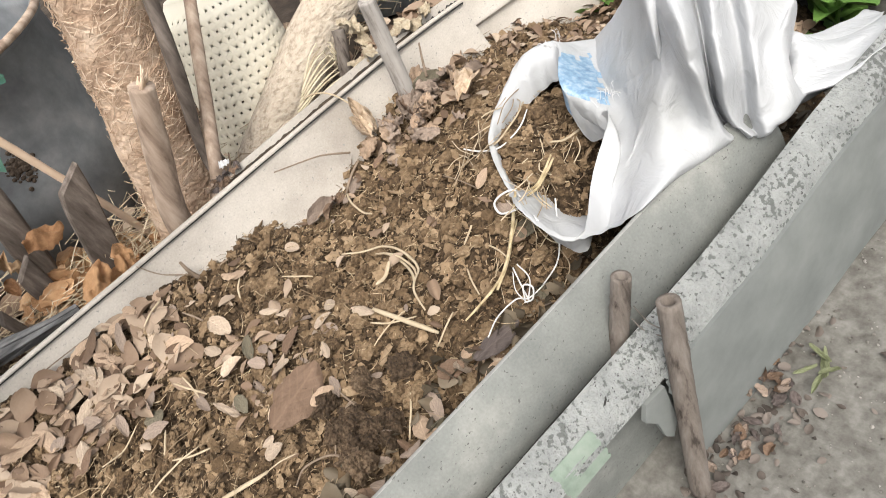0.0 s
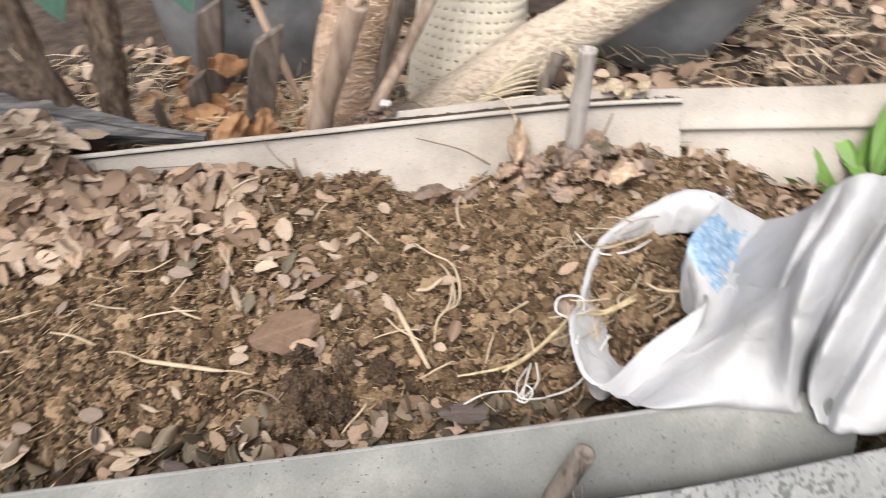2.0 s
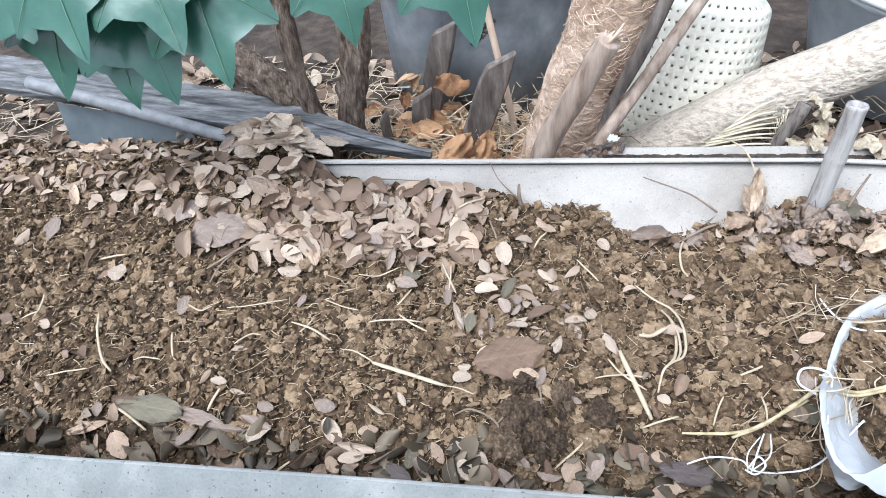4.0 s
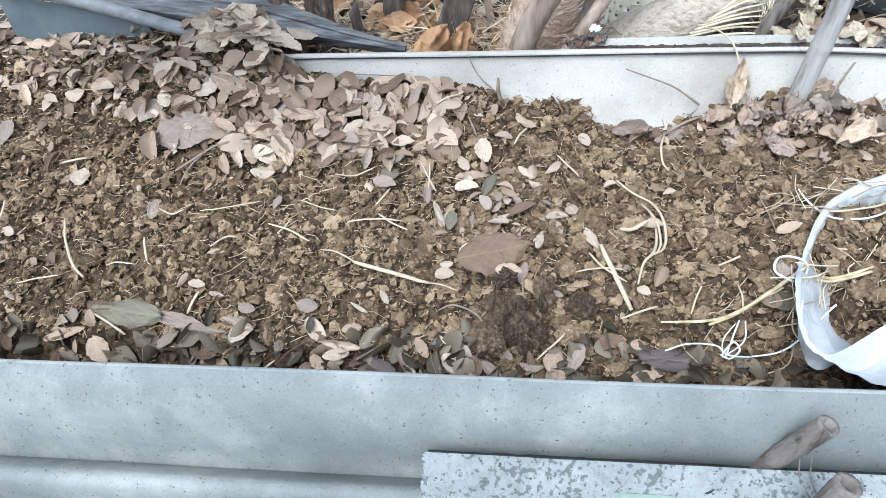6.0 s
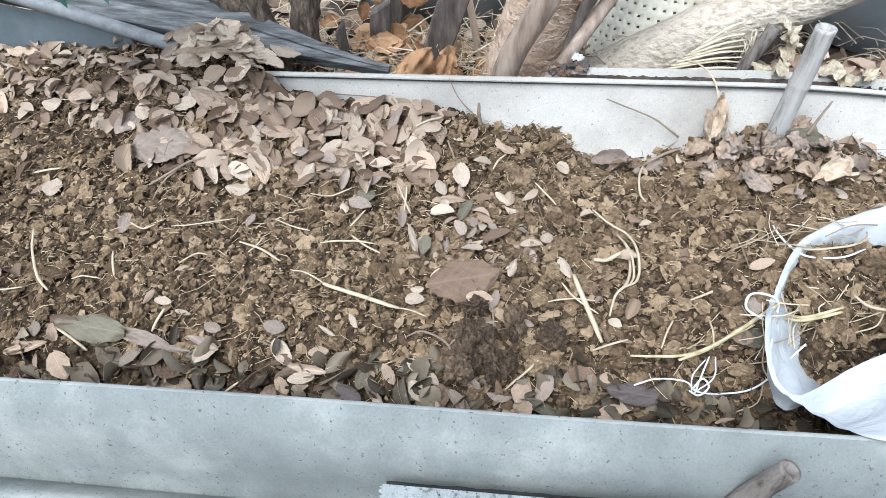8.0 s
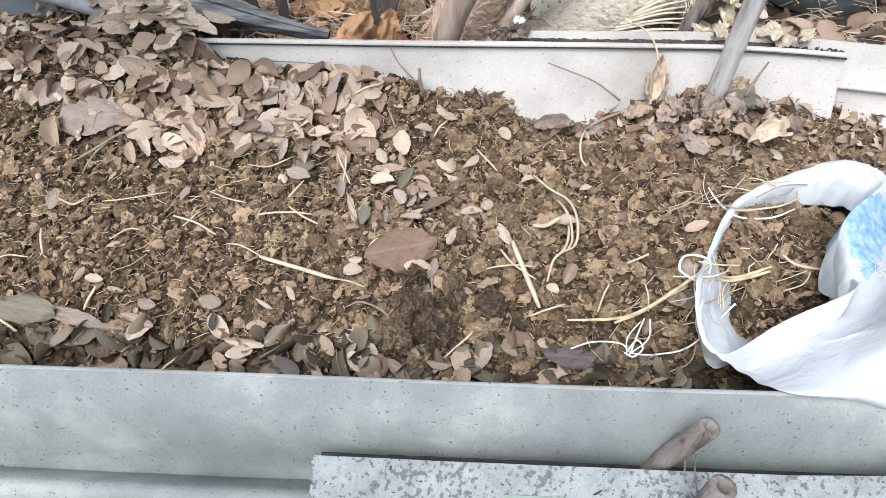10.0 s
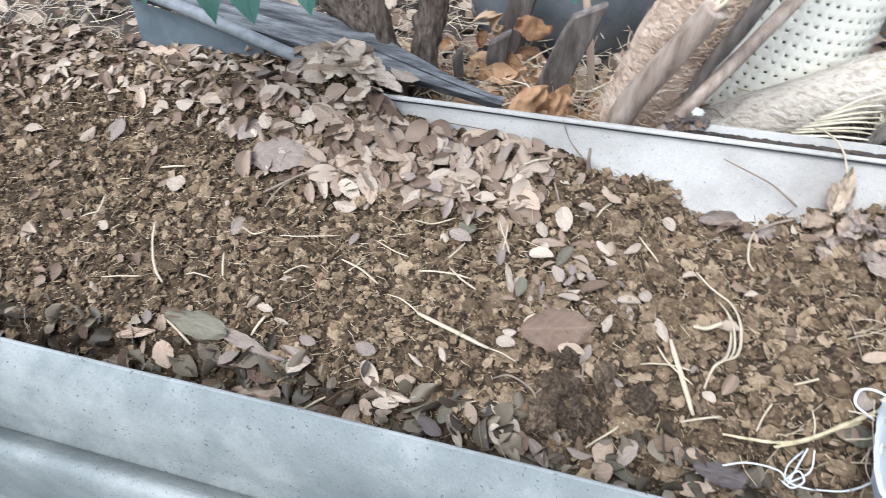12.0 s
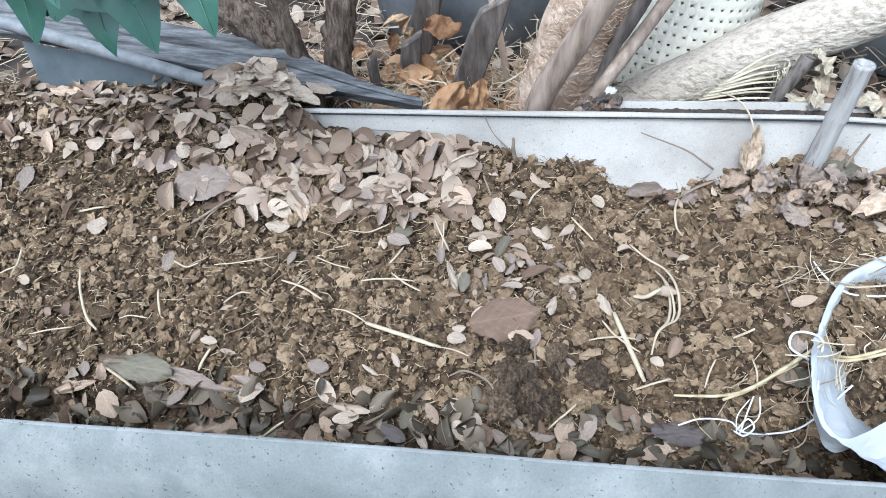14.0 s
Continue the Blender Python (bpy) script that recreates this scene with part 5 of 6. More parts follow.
def trunk(name, points, radii, material, label, seg=28, rough=0.04, category="tree trunk", ridges=0.0):
    p = spline(points, 22)
    n = len(p)
    rr = [np.interp(i / (n - 1), np.linspace(0, 1, len(radii)), radii) for i in range(n)]
    v, f = tube(p, rr, seg, rough=0.0, seed=len(label))
    out = []
    for k, q in enumerate(v):
        c = p[k // seg]
        d = q - c
        a = 2 * math.pi * (k % seg) / seg
        z = k // seg / n * 6
        g = rough * 1.6 * noise.noise((math.cos(a) * 1.2, math.sin(a) * 1.2, z * 1.5 + len(label)))
        g += ridges * (abs(noise.noise((math.cos(a) * 4, math.sin(a) * 4, z * 0.9))) - 0.2) + 0.4 * ridges * noise.noise((math.cos(a) * 9, math.sin(a) * 9, z * 3))
        out.append(c + d * (1 + g))
    return tagged(mesh_ob(name, out, f, material), label, category)


tr = trunk("fibrous_trunk", [(0.02, 0.62, 0.08), (0.11, 0.62, 0.4), (0.235, 0.63, 0.8), (0.45, 0.65, 1.5)], [0.12, 0.105, 0.10, 0.09], M_BARK, "reddish brown trunk wrapped in shaggy fibres", rough=0.07)


def build_bark_fibres():
    rng = random.Random(31)
    vs, fs, o = [], [], 0
    for _ in range(1500):
        z = rng.uniform(0.12, 0.95)
        a = rng.uniform(math.pi * 0.95, math.pi * 2.05)
        r = 0.112 - 0.012 * z
        c, s = math.cos(a), math.sin(a)
        p = Vector((-0.008 + 0.30 * z + c * r, 0.622 + s * r, z))
        along = Vector((-s, c, 0)) * rng.choice((-1, 1))
        slant = rng.gauss(0, 0.55)
        along = along * math.cos(slant) + Vector((0.3, 0, 1)) * math.sin(slant)
        length = rng.uniform(0.015, 0.065)
        q = [p, p + along * length * 0.5 + Vector((c, s, 0)) * 0.006 + Vector((0, 0, rng.uniform(-0.01, 0.01))),
             p + along * length - Vector((c, s, 0)) * length * length * 2 + Vector((0, 0, rng.uniform(-0.02, 0.02)))]
        v, f = tube(q, [0.0012, 0.001, 0.0004], 3)
        v = np.array(v)
        tri = []
        for k in f:
            tri += [(k[0], k[i], k[i + 1]) for i in range(1, len(k) - 1)]
        vs.append(v)
        fs.append(np.array(tri) + o)
        o += len(v)
    ob = fast_mesh("fibre_wrap", np.concatenate(vs), np.concatenate(fs), M_BARKFIBRE)
    ob.parent = tr
    ob["label"] = "shaggy tan bark fibres"
    ob["kind"] = "stuff"


M_BARKFIBRE = ramp_mat("bark_fibre", [(0.2, (0.33, 0.225, 0.15)), (0.5, (0.58, 0.44, 0.325)), (0.8, (0.72, 0.60, 0.48))], scale=30, rough=0.8, random_mix=0.6, island=True)
build_bark_fibres()

SMOOTH_STEM = trunk("smooth_stem", [(-0.005, 0.44, 0.12), (0.02, 0.43, 0.36), (0.09, 0.40, 0.53), (0.16, 0.37, 0.685)], [0.034, 0.033, 0.03, 0.027], M_STEM, "smooth brown stem with a torn top", category="plant stem")
for k in range(9):
    r = random.Random(k + 5)
    b0 = Vector((0.16 + r.uniform(-0.022, 0.022), 0.37 + r.uniform(-0.02, 0.02), 0.68))
    v, f = tube([b0, b0 + Vector((0.01 + r.uniform(-0.01, 0.02), r.uniform(-0.01, 0.01), r.uniform(0.015, 0.04)))], [0.006, 0.0015], 5)
    o2 = mesh_ob("torn_fibre", v, f, M_BARKFIBRE, SMOOTH_STEM)
trunk("thin_pole", [(0.05, 0.407, 0.20), (0.123, 0.452, 0.30), (0.271, 0.544, 0.50), (0.419, 0.637, 0.70), (0.62, 0.76, 0.97)], [0.021, 0.019, 0.017, 0.016, 0.015], M_STEM, "thin grey-brown pole leaning behind the bed", category="pole", seg=12, rough=0.12)
trunk("dark_pole", [(0.165, 0.50, 0.34), (0.195, 0.52, 0.45), (0.25, 0.50, 0.60), (0.33, 0.49, 0.85)], [0.013, 0.014, 0.018, 0.017], M_DARKWOOD, "dark brown thin stick beside the trunk", category="pole", seg=12, rough=0.12)
trunk("pale_log", [(0.22, 0.68, 0.14), (0.40, 0.69, 0.235), (0.62, 0.70, 0.36), (0.86, 0.70, 0.475), (1.25, 0.72, 0.68)], [0.074, 0.078, 0.08, 0.078, 0.072], M_LOG, "pale cream log with ridged bark leaning across a basket", category="log", rough=0.04, seg=40, ridges=0.03)
trunk("shrub", [(-0.55, 0.62, 0.1), (-0.55, 0.62, 0.35), (-0.50, 0.64, 0.6), (-0.46, 0.68, 1.1)], [0.045, 0.042, 0.038, 0.035], M_GNARL, "grey-brown furrowed shrub trunk", ridges=0.6, rough=0.10, category="shrub")
trunk("shrub", [(-0.63, 0.60, 0.1), (-0.66, 0.60, 0.34), (-0.73, 0.6, 0.46), (-0.86, 0.62, 0.56), (-1.1, 0.7, 0.7)], [0.05, 0.048, 0.045, 0.04, 0.035], M_GNARL, "grey gnarled shrub stem leaning sideways", ridges=0.6, rough=0.12, category="shrub")
trunk("shrub", [(-0.60, 0.56, 0.1), (-0.64, 0.56, 0.40), (-0.66, 0.56, 0.60), (-0.68, 0.6, 1.0)], [0.03, 0.028, 0.025, 0.022], M_GNARL, "thin grey-brown shrub stem", ridges=0.6, rough=0.10, seg=12, category="shrub")


def build_post(base, top, w, d, label, turn=0.0):
    th = empty("wooden_post", *base)
    b, t = Vector((0, 0, 0)), Vector(top) - Vector(base)
    bm = bmesh.new()
    rng = random.Random(int(w * 1e4 + base[0] * 100))
    rings = []
    for k in range(7):
        c = b.lerp(t, k / 6)
        ring = []
        for sx, sy in ((-1, -1), (1, -1), (1, 1), (-1, 1)):
            x, y = sx * w / 2 * (1 + 0.06 * rng.uniform(-1, 1)), sy * d / 2
            ca, sa = math.cos(turn), math.sin(turn)
            top_cut = Vector((0, 0, 0.02 * sx * (k == 6)))
            ring.append(bm.verts.new(c + Vector((x * ca - y * sa, x * sa + y * ca, 0)) + top_cut))
        rings.append(ring)
    for k in range(6):
        for s in range(4):
            bm.faces.new((rings[k][s], rings[k][(s + 1) % 4], rings[k + 1][(s + 1) % 4], rings[k + 1][s]))
    bm.faces.new(rings[6])
    bm.faces.new(list(reversed(rings[0])))
    bmesh.ops.bevel(bm, geom=bm.edges[:], offset=0.004, segments=1, affect="EDGES")
    part("shaft", bm, M_DARKWOOD, th)
    tagged(th, label, "wooden post", "old posts")


build_post((-0.395, 0.775, 0.06), (-0.357, 0.765, 0.36), 0.064, 0.035, "dark square wooden post with a cut top among dry leaves", 0.15)
build_post((-0.405, 0.90, 0.06), (-0.290, 0.90, 0.52), 0.08, 0.04, "dark square wooden post standing behind dry leaves", -0.1)
build_post((-0.26, 0.70, 0.06), (-0.102, 0.69, 0.505), 0.085, 0.03, "dark rounded board standing among dry leaves", 0.1)
build_post((-0.46, 0.70, 0.06), (-0.47, 0.69, 0.33), 0.03, 0.025, "thin dark wooden peg among dry leaves", 0.4)
trunk("pale_branch", [(-0.055, 0.80, 0.1), (-0.088, 0.78, 0.315), (-0.125, 0.78, 0.50), (-0.17, 0.78, 0.72), (-0.22, 0.78, 0.95)], [0.011, 0.011, 0.0105, 0.010], M_BARKFIBRE, "thin light brown branch leaning behind the bed", seg=10, category="branch")


# perforated basket, upside down
def build_basket():
    th = empty("perforated_basket", 0.46, 0.93, 0.1)
    cols, rows = 40, 17
    verts, faces = [], []

    def at(u, v):
        a = 2 * math.pi * u / cols
        t = v / rows
        r = 0.205 - 0.045 * t - 0.05 * smoothstep(0.86, 1.0, t)
        return Vector((r * math.cos(a), r * math.sin(a), 0.50 * t))

    for r in range(rows + 1):
        for c in range(cols):
            verts.append(at(c, r))
    for c in range(cols):
        for r in range(rows):
            quad = (r * cols + c, r * cols + (c + 1) % cols, (r + 1) * cols + (c + 1) % cols, (r + 1) * cols + c)
            if r in (0, rows - 1):
                faces.append(quad)
                continue
            o = len(verts)
            s = 0.25 * (r % 2) - 0.12
            verts += [at(c + s + 0.36, r + 0.36), at(c + s + 0.66, r + 0.42), at(c + s + 0.62, r + 0.62), at(c + s + 0.36, r + 0.56)]
            for k in range(4):
                j = (k + 1) % 4
                faces.append((quad[k], quad[j], o + j, o + k))
    ob = mesh_ob("body", verts, faces, M_BASKET, th)
    mod = ob.modifiers.new("wall", "SOLIDIFY")
    mod.thickness = 0.004
    bm = bmesh.new()
    bmesh.ops.create_circle(bm, cap_ends=True, radius=0.111, segments=40)
    bmesh.ops.translate(bm, verts=bm.verts, vec=(0, 0, 0.50))
    part("base", bm, M_BASKET, th)
    ring = [(0.21 * math.cos(2 * math.pi * k / 40), 0.21 * math.sin(2 * math.pi * k / 40), 0.0) for k in range(41)]
    v, f = tube(ring, 0.009, 8)
    mesh_ob("rim", v, f, M_BASKET, th)
    th.rotation_euler = (radians(-6), radians(9), 0.2)
    tagged(th, "cream perforated plastic basket turned upside down on the ground", "basket")


build_basket()


def build_tub(name, at, r0, r1, h, mat, label, tilt=(0, 0, 0), rim_mat=None, mud=False):
    th = empty(name, *at)
    prof = [(r0 * 0.9, 0.0), (r0, 0.01), (r0 + (r1 - r0) * 0.5, h * 0.5), (r1, h - 0.03), (r1 + 0.012, h - 0.02), (r1 + 0.014, h), (r1 - 0.012, h), (r1 - 0.02, h - 0.03), (r0 - 0.02, 0.03)]
    seg = 48
    v = [(r * math.cos(2 * math.pi * s / seg), r * math.sin(2 * math.pi * s / seg), z) for r, z in prof for s in range(seg)]
    f = [(k * seg + s, k * seg + (s + 1) % seg, (k + 1) * seg + (s + 1) % seg, (k + 1) * seg + s) for k in range(len(prof) - 1) for s in range(seg)]
    f.append(tuple(reversed(range(seg))))
    f.append(tuple((len(prof) - 1) * seg + s for s in range(seg)))
    mesh_ob("wall", v, f, mat, th)
    ring = [((r1 + 0.01) * math.cos(2 * math.pi * k / 48), (r1 + 0.01) * math.sin(2 * math.pi * k / 48), h) for k in range(49)]
    v, f = tube(ring, 0.012, 8)
    mesh_ob("rim", v, f, rim_mat or mat, th)
    if mud:
        base_v, base_f = ico(2)
        clots = []
        for k in range(170):
            r = random.Random(k + 40)
            a, z = 4.78 + r.gauss(0, 0.05), 0.40 + r.gauss(0, 0.022)
            rr = r0 + (r1 - r0) * z / h
            s = r.uniform(0.002, 0.008)
            clots.append(([(rr * math.cos(a) + q[0] * s, rr * math.sin(a) + q[1] * s * 0.5, z + q[2] * s) for q in base_v], [tuple(int(w) for w in q) for q in base_f]))
        v, f = join(clots)
        mesh_ob("mud_patch", v, f, M_EARTH, th, "splash of dried dark mud")
    th.rotation_euler = tilt
    tagged(th, label, "tub")


build_tub("plastic_tub", (-0.22, 1.39, 0.08), 0.36, 0.385, 0.66, M_TUB, "large dark grey plastic tub standing behind the stems", rim_mat=M_STEM, mud=True)
build_tub("plastic_basin", (1.14, 1.13, 0.14), 0.24, 0.37, 0.36, M_TUBGREY, "blue-grey plastic basin with a shiny rim leaning behind the bed", tilt=(0, radians(11), 0), rim_mat=M_RIM)


# weathered board, pipe and slate sheet at the bed's open corner
def build_board():
    th = empty("weathered_board", -0.9, 0.5, 0.4)
    a, b = Vector((-0.29, 0.45, 0.325)), Vector((-1.62, 0.51, 0.545))
    bm = bmesh.new()
    n = 22
    d = (b - a).normalized()
    up = Vector((0.0, 0.93, 0.36))
    out = up.cross(d).normalized()
    if out.z < 0:
        out = -out
    up = (up - d * up.dot(d)).normalized()
    rings = []
    for k in range(n + 1):
        t = k / n
        c = a.lerp(b, t) - Vector(th.location)
        h = 0.025 + 0.095 * smoothstep(0.0, 0.4, t) + 0.003 * noise.noise((t * 30, 0, 0))
        groove = 0.006
        prof = [(0, 0), (0.012, 0), (0.012, h * 0.45), (0.012 - groove, h * 0.48), (0.012 - groove, h * 0.52), (0.012, h * 0.55), (0.012, h), (-0.014, h), (-0.014, 0)]
        rings.append([bm.verts.new(c + out * p + up * q) for p, q in prof])
    m = len(rings[0])
    for k in range(n):
        for s in range(m):
            bm.faces.new((rings[k][s], rings[k][(s + 1) % m], rings[k + 1][(s + 1) % m], rings[k + 1][s]))
    bm.faces.new(rings[0])
    bm.faces.new(list(reversed(rings[-1])))
    bmesh.ops.recalc_face_normals(bm, faces=bm.faces)
    part("board", bm, M_PLANK, th)
    tagged(th, "grey weathered board with a lengthwise groove behind the bed", "board")


build_board()
trunk("grey_pipe", [(-0.70, 0.445, 0.345), (-0.80, 0.447, 0.382), (-1.08, 0.45, 0.478), (-1.4, 0.455, 0.58)], [0.018, 0.018, 0.018, 0.018], M_PIPE, "grey plastic pipe lying below the board", rough=0.0, seg=14, category="pipe")


def build_slate():
    bm = bmesh.new()
    pts = [(-1.36, 0.47, 0.51), (-1.0, 0.462, 0.44), (-0.86, 0.44, 0.35), (-1.0, 0.42, 0.32), (-1.34, 0.425, 0.33)]
    top = [bm.verts.new(p) for p in pts]
    low = [bm.verts.new(Vector(p) + Vector((0.0, 0.006, -0.008))) for p in pts]
    bm.faces.new(top)
    bm.faces.new(list(reversed(low)))
    for k in range(5):
        j = (k + 1) % 5
        bm.faces.new((top[j], top[k], low[k], low[j]))
    bmesh.ops.recalc_face_normals(bm, faces=bm.faces)
    me = bpy.data.meshes.new("slate_sheet")
    bm.to_mesh(me)
    bm.free()
    me.materials.append(M_SLATE)
    tagged(new("slate_sheet", me), "broken blue-grey sheet leaning at the bed's corner", "sheet")


build_slate()


# dry leaves and straw on the ground behind
M_GLEAF = ramp_mat("trodden_leaf", [(0.1, (0.039, 0.033, 0.029)), (0.5, (0.110, 0.092, 0.080)), (0.9, (0.206, 0.178, 0.158))], scale=25, rough=0.8, bump=0.5, bump_scale=160, bump_dist=0.002, random_mix=0.7, island=True)
M_GRIT = ramp_mat("grit", [(0.15, (0.072, 0.068, 0.061)), (0.5, (0.180, 0.168, 0.151)), (0.85, (0.324, 0.310, 0.288))], scale=30, rough=0.9, random_mix=0.7, island=True)


def build_back_litter():
    rng = random.Random(51)
    k = 0
    while k < 150:
        x, y = rng.uniform(-0.75, 0.1), rng.uniform(0.40, 1.0)
        if rng.random() > math.exp(-((x + 0.25) / 0.25) ** 2 - ((y - 0.62) / 0.25) ** 2) + 0.1:
            continue
        if (x - 0.083) ** 2 + (y - 0.62) ** 2 < 0.016:
            continue
        k += 1
        s = rng.uniform(0.06, 0.13)
        h = 0.17 + 0.10 * math.exp(-((x + 0.15) / 0.2) ** 2 - ((y - 0.5) / 0.18) ** 2) * rng.uniform(0.4, 1.0) + 0.10 * rng.random() * math.exp(-((x + 0.42) / 0.2) ** 2)
        bent_leaf("large_dry_leaf", (x, y, h), s, s * rng.uniform(0.35, 0.65), k + 100, M_ORANGE, "crumpled orange-brown dry leaf on the litter behind the bed",
                  curl=0.8, crumple=0.6, heading=rng.uniform(0, 6.28), tilt=(rng.uniform(-0.9, 0.9), rng.uniform(-0.9, 0.9)))
    vs, fs, o = [], [], 0
    for _ in range(3600):
        x, y = (rng.uniform(-2.4, 1.9), rng.uniform(0.39, 1.3)) if rng.random() < 0.6 else (rng.gauss(-0.3, 0.28), rng.uniform(0.40, 0.85))
        v, f = fibre(rng, x, y, ground_height(x, y) + rng.uniform(0.0, 0.12), rng.uniform(0.04, 0.18), rng.uniform(0.0008, 0.0022), 1.3)
        vs.append(v)
        fs.append(f + o)
        o += len(v)
    ob = fast_mesh("dry_straw", np.concatenate(vs), np.concatenate(fs), M_STRAW)
    tagged(ob, "tangled dry straw and stalks on the ground behind", "straw", kind="stuff")
    shapes = [leaf_shape(190 + q, curl=0.45, pointed=0.08 * (q % 4), nu=8, nv=4) for q in range(8)]
    vs, fs, o = [], [], 0

    def add(x, y, z, s, tilt):
        nonlocal o
        m = Matrix.Translation((x, y, z)) @ Euler((rng.uniform(-tilt, tilt), rng.uniform(-tilt, tilt), rng.uniform(0, 6.28))).to_matrix().to_4x4() @ Matrix.Diagonal((s, s * rng.uniform(0.45, 0.9), s, 1))
        v, f = shapes[rng.randrange(8)]
        vs.append(np.array([m @ Vector(p) for p in v]))
        q = np.array(f)
        fs.append(np.concatenate([q[:, [0, 1, 2]], q[:, [0, 2, 3]]]) + o)
        o += len(v)

    for _ in range(1300):
        x, y = rng.uniform(-2.6, 2.3), rng.uniform(0.40, 1.5)
        add(x, y, ground_height(x, y) + rng.uniform(0.005, 0.05), rng.uniform(0.04, 0.09), 0.7)
    for _ in range(26):
        add(rng.uniform(0.70, 1.05), rng.uniform(0.39, 0.47), rng.uniform(0.36, 0.41), rng.uniform(0.04, 0.08), 0.6)
    ob = fast_mesh("leaf_litter", np.concatenate(vs), np.concatenate(fs), M_LEAF_J, smooth=True)
    tagged(ob, "brown dry leaves scattered on the ground round the bed", "dry leaves", kind="stuff")
    vs, fs, o = [], [], 0
    for _ in range(150):
        x, y = rng.gauss(0.47, 0.12), -0.735 - abs(rng.gauss(0.02, 0.06))
        add(x, y, ground_height(x, y) + rng.uniform(0.002, 0.012), rng.uniform(0.008, 0.024), 0.7)
    for _ in range(60):
        x, y = rng.uniform(-1.5, -0.8), rng.uniform(-1.0, -0.72)
        add(x, y, ground_height(x, y) + rng.uniform(0.003, 0.012), rng.uniform(0.02, 0.05), 0.3)
    ob = fast_mesh("ground_leaves", np.concatenate(vs), np.concatenate(fs), M_GLEAF, smooth=True)
    tagged(ob, "dull brown trodden leaves on the bare ground", "dry leaves", kind="stuff")
    base_v, base_f = ico(1)
    vs, fs, o = [], [], 0
    for k in range(5200):
        near_gap = k < 500
        if near_gap:
            # lodged crumbs, coloured near black to carry the gap's shade as well
            x, y = rng.uniform(0.15, 0.94), rng.uniform(0.348, 0.386)
            z, s = 0.374 + 0.004 * noise.noise((x * 14, 0, 3)), rng.uniform(0.002, 0.006)
            y -= 0.13 * smoothstep(0.6, 1.7, x)
        else:
            x, y = rng.uniform(-1.6, 2.2), -0.73 - 0.75 * rng.random() ** 1.4
            s = 0.0012 * math.exp(rng.gauss(0.25, 0.5))
            z = ground_height(x, y) + s * 0.3
        v = (base_v * (s * rng.uniform(0.8, 1.5), s, s * rng.uniform(0.5, 0.8))) @ turn_matrix(rng).T + np.array((x, y, z))
        vs.append(v)
        fs.append(base_f + o)
        o += len(v)
        if k == 499:
            ob = fast_mesh("gap_debris", np.concatenate(vs), np.concatenate(fs), M_CRACK_SHADE, smooth=True)
            tagged(ob, "crumbs of debris lodged between two sheets, darkened for the gap's shade", "debris", kind="stuff")
            vs, fs, o = [], [], 0
    ob = fast_mesh("ground_grit", np.concatenate(vs), np.concatenate(fs), M_GRIT, smooth=True)
    tagged(ob, "fine grit and small stones on the bare ground", "gravel", kind="stuff")


build_back_litter()


# Lodged dirt whose dark fill also stands for the gap's deep shade.
def build_gap_earth():
    n = 200
    verts = []
    for i in range(n + 1):
        x = 0.152 + 0.78 * i / n
        for j in range(5):
            y = 0.344 + 0.040 * j / 4 - 0.13 * smoothstep(0.6, 1.7, x)
            verts.append((x, y, 0.3745 + 0.004 * (j / 4) ** 2 + 0.003 * noise.noise((x * 30, j * 0.8, 1)) + 0.003 * noise.noise((x * 90, j, 7)) - 0.02 * smoothstep(0.8, 0.93, x)))
    faces = [(i * 5 + j, (i + 1) * 5 + j, (i + 1) * 5 + j + 1, i * 5 + j + 1) for i in range(n) for j in range(4)]
    tagged(mesh_ob("gap_earth", verts, faces, M_EARTH), "dirt lodged between two sheets, its dark fill also standing for shade", "dirt", kind="structure")


build_gap_earth()


# ---- green leaves hanging in at the corner, and plants past the bed's end ----
M_VEIN = ramp_mat("leaf_vein", [(0.3, (0.1, 0.2, 0.12)), (0.7, (0.16, 0.27, 0.17))], scale=30, rough=0.5)


def lobed_leaf(seed, size):
    """A broad leaf with pointed lobes; the stalk is at the origin and the middle lobe points along +x."""
    tips = [(0.0, 1.0), (0.80, 0.86), (1.6, 0.66), (-0.80, 0.86), (-1.6, 0.66)]
    rim = []
    m = 90
    for k in range(m):
        a = -math.pi + 2 * math.pi * k / m
        r = 0.68 if abs(a) < 2.0 else 0.68 - 0.5 * smoothstep(2.0, 2.9, abs(a))
        for ta, tr in tips:
            d = abs((a - ta + math.pi) % (2 * math.pi) - math.pi)
            r = max(r, tr * (0.60 + 0.40 * max(0.0, 1 - d / 0.36) ** 1.2))if d < 0.36 else r
        rim.append((r * math.cos(a), r * math.sin(a)))
    verts = [(0, 0, 0)]
    for ring in (0.3, 0.6, 0.85, 1.0):
        for k, (x, y) in enumerate(rim):
            d = math.hypot(x, y) * ring
            a = math.atan2(y, x)
            rib = 0.035 * (abs(((a + 0.4) % 0.8) - 0.4) / 0.4) * d
            verts.append((x * ring * size, y * ring * size, size * (-0.16 * d * d + rib + 0.05 * noise.noise((x * 3 * ring + seed * 7, y * 3 * ring, 0)))))
    faces = [(0, 1 + k, 1 + (k + 1) % m) for k in range(m)]
    for q in range(3):
        for k in range(m):
            a, b = 1 + q * m + k, 1 + q * m + (k + 1) % m
            faces.append((a, a + m, b + m, b))
    return verts, faces


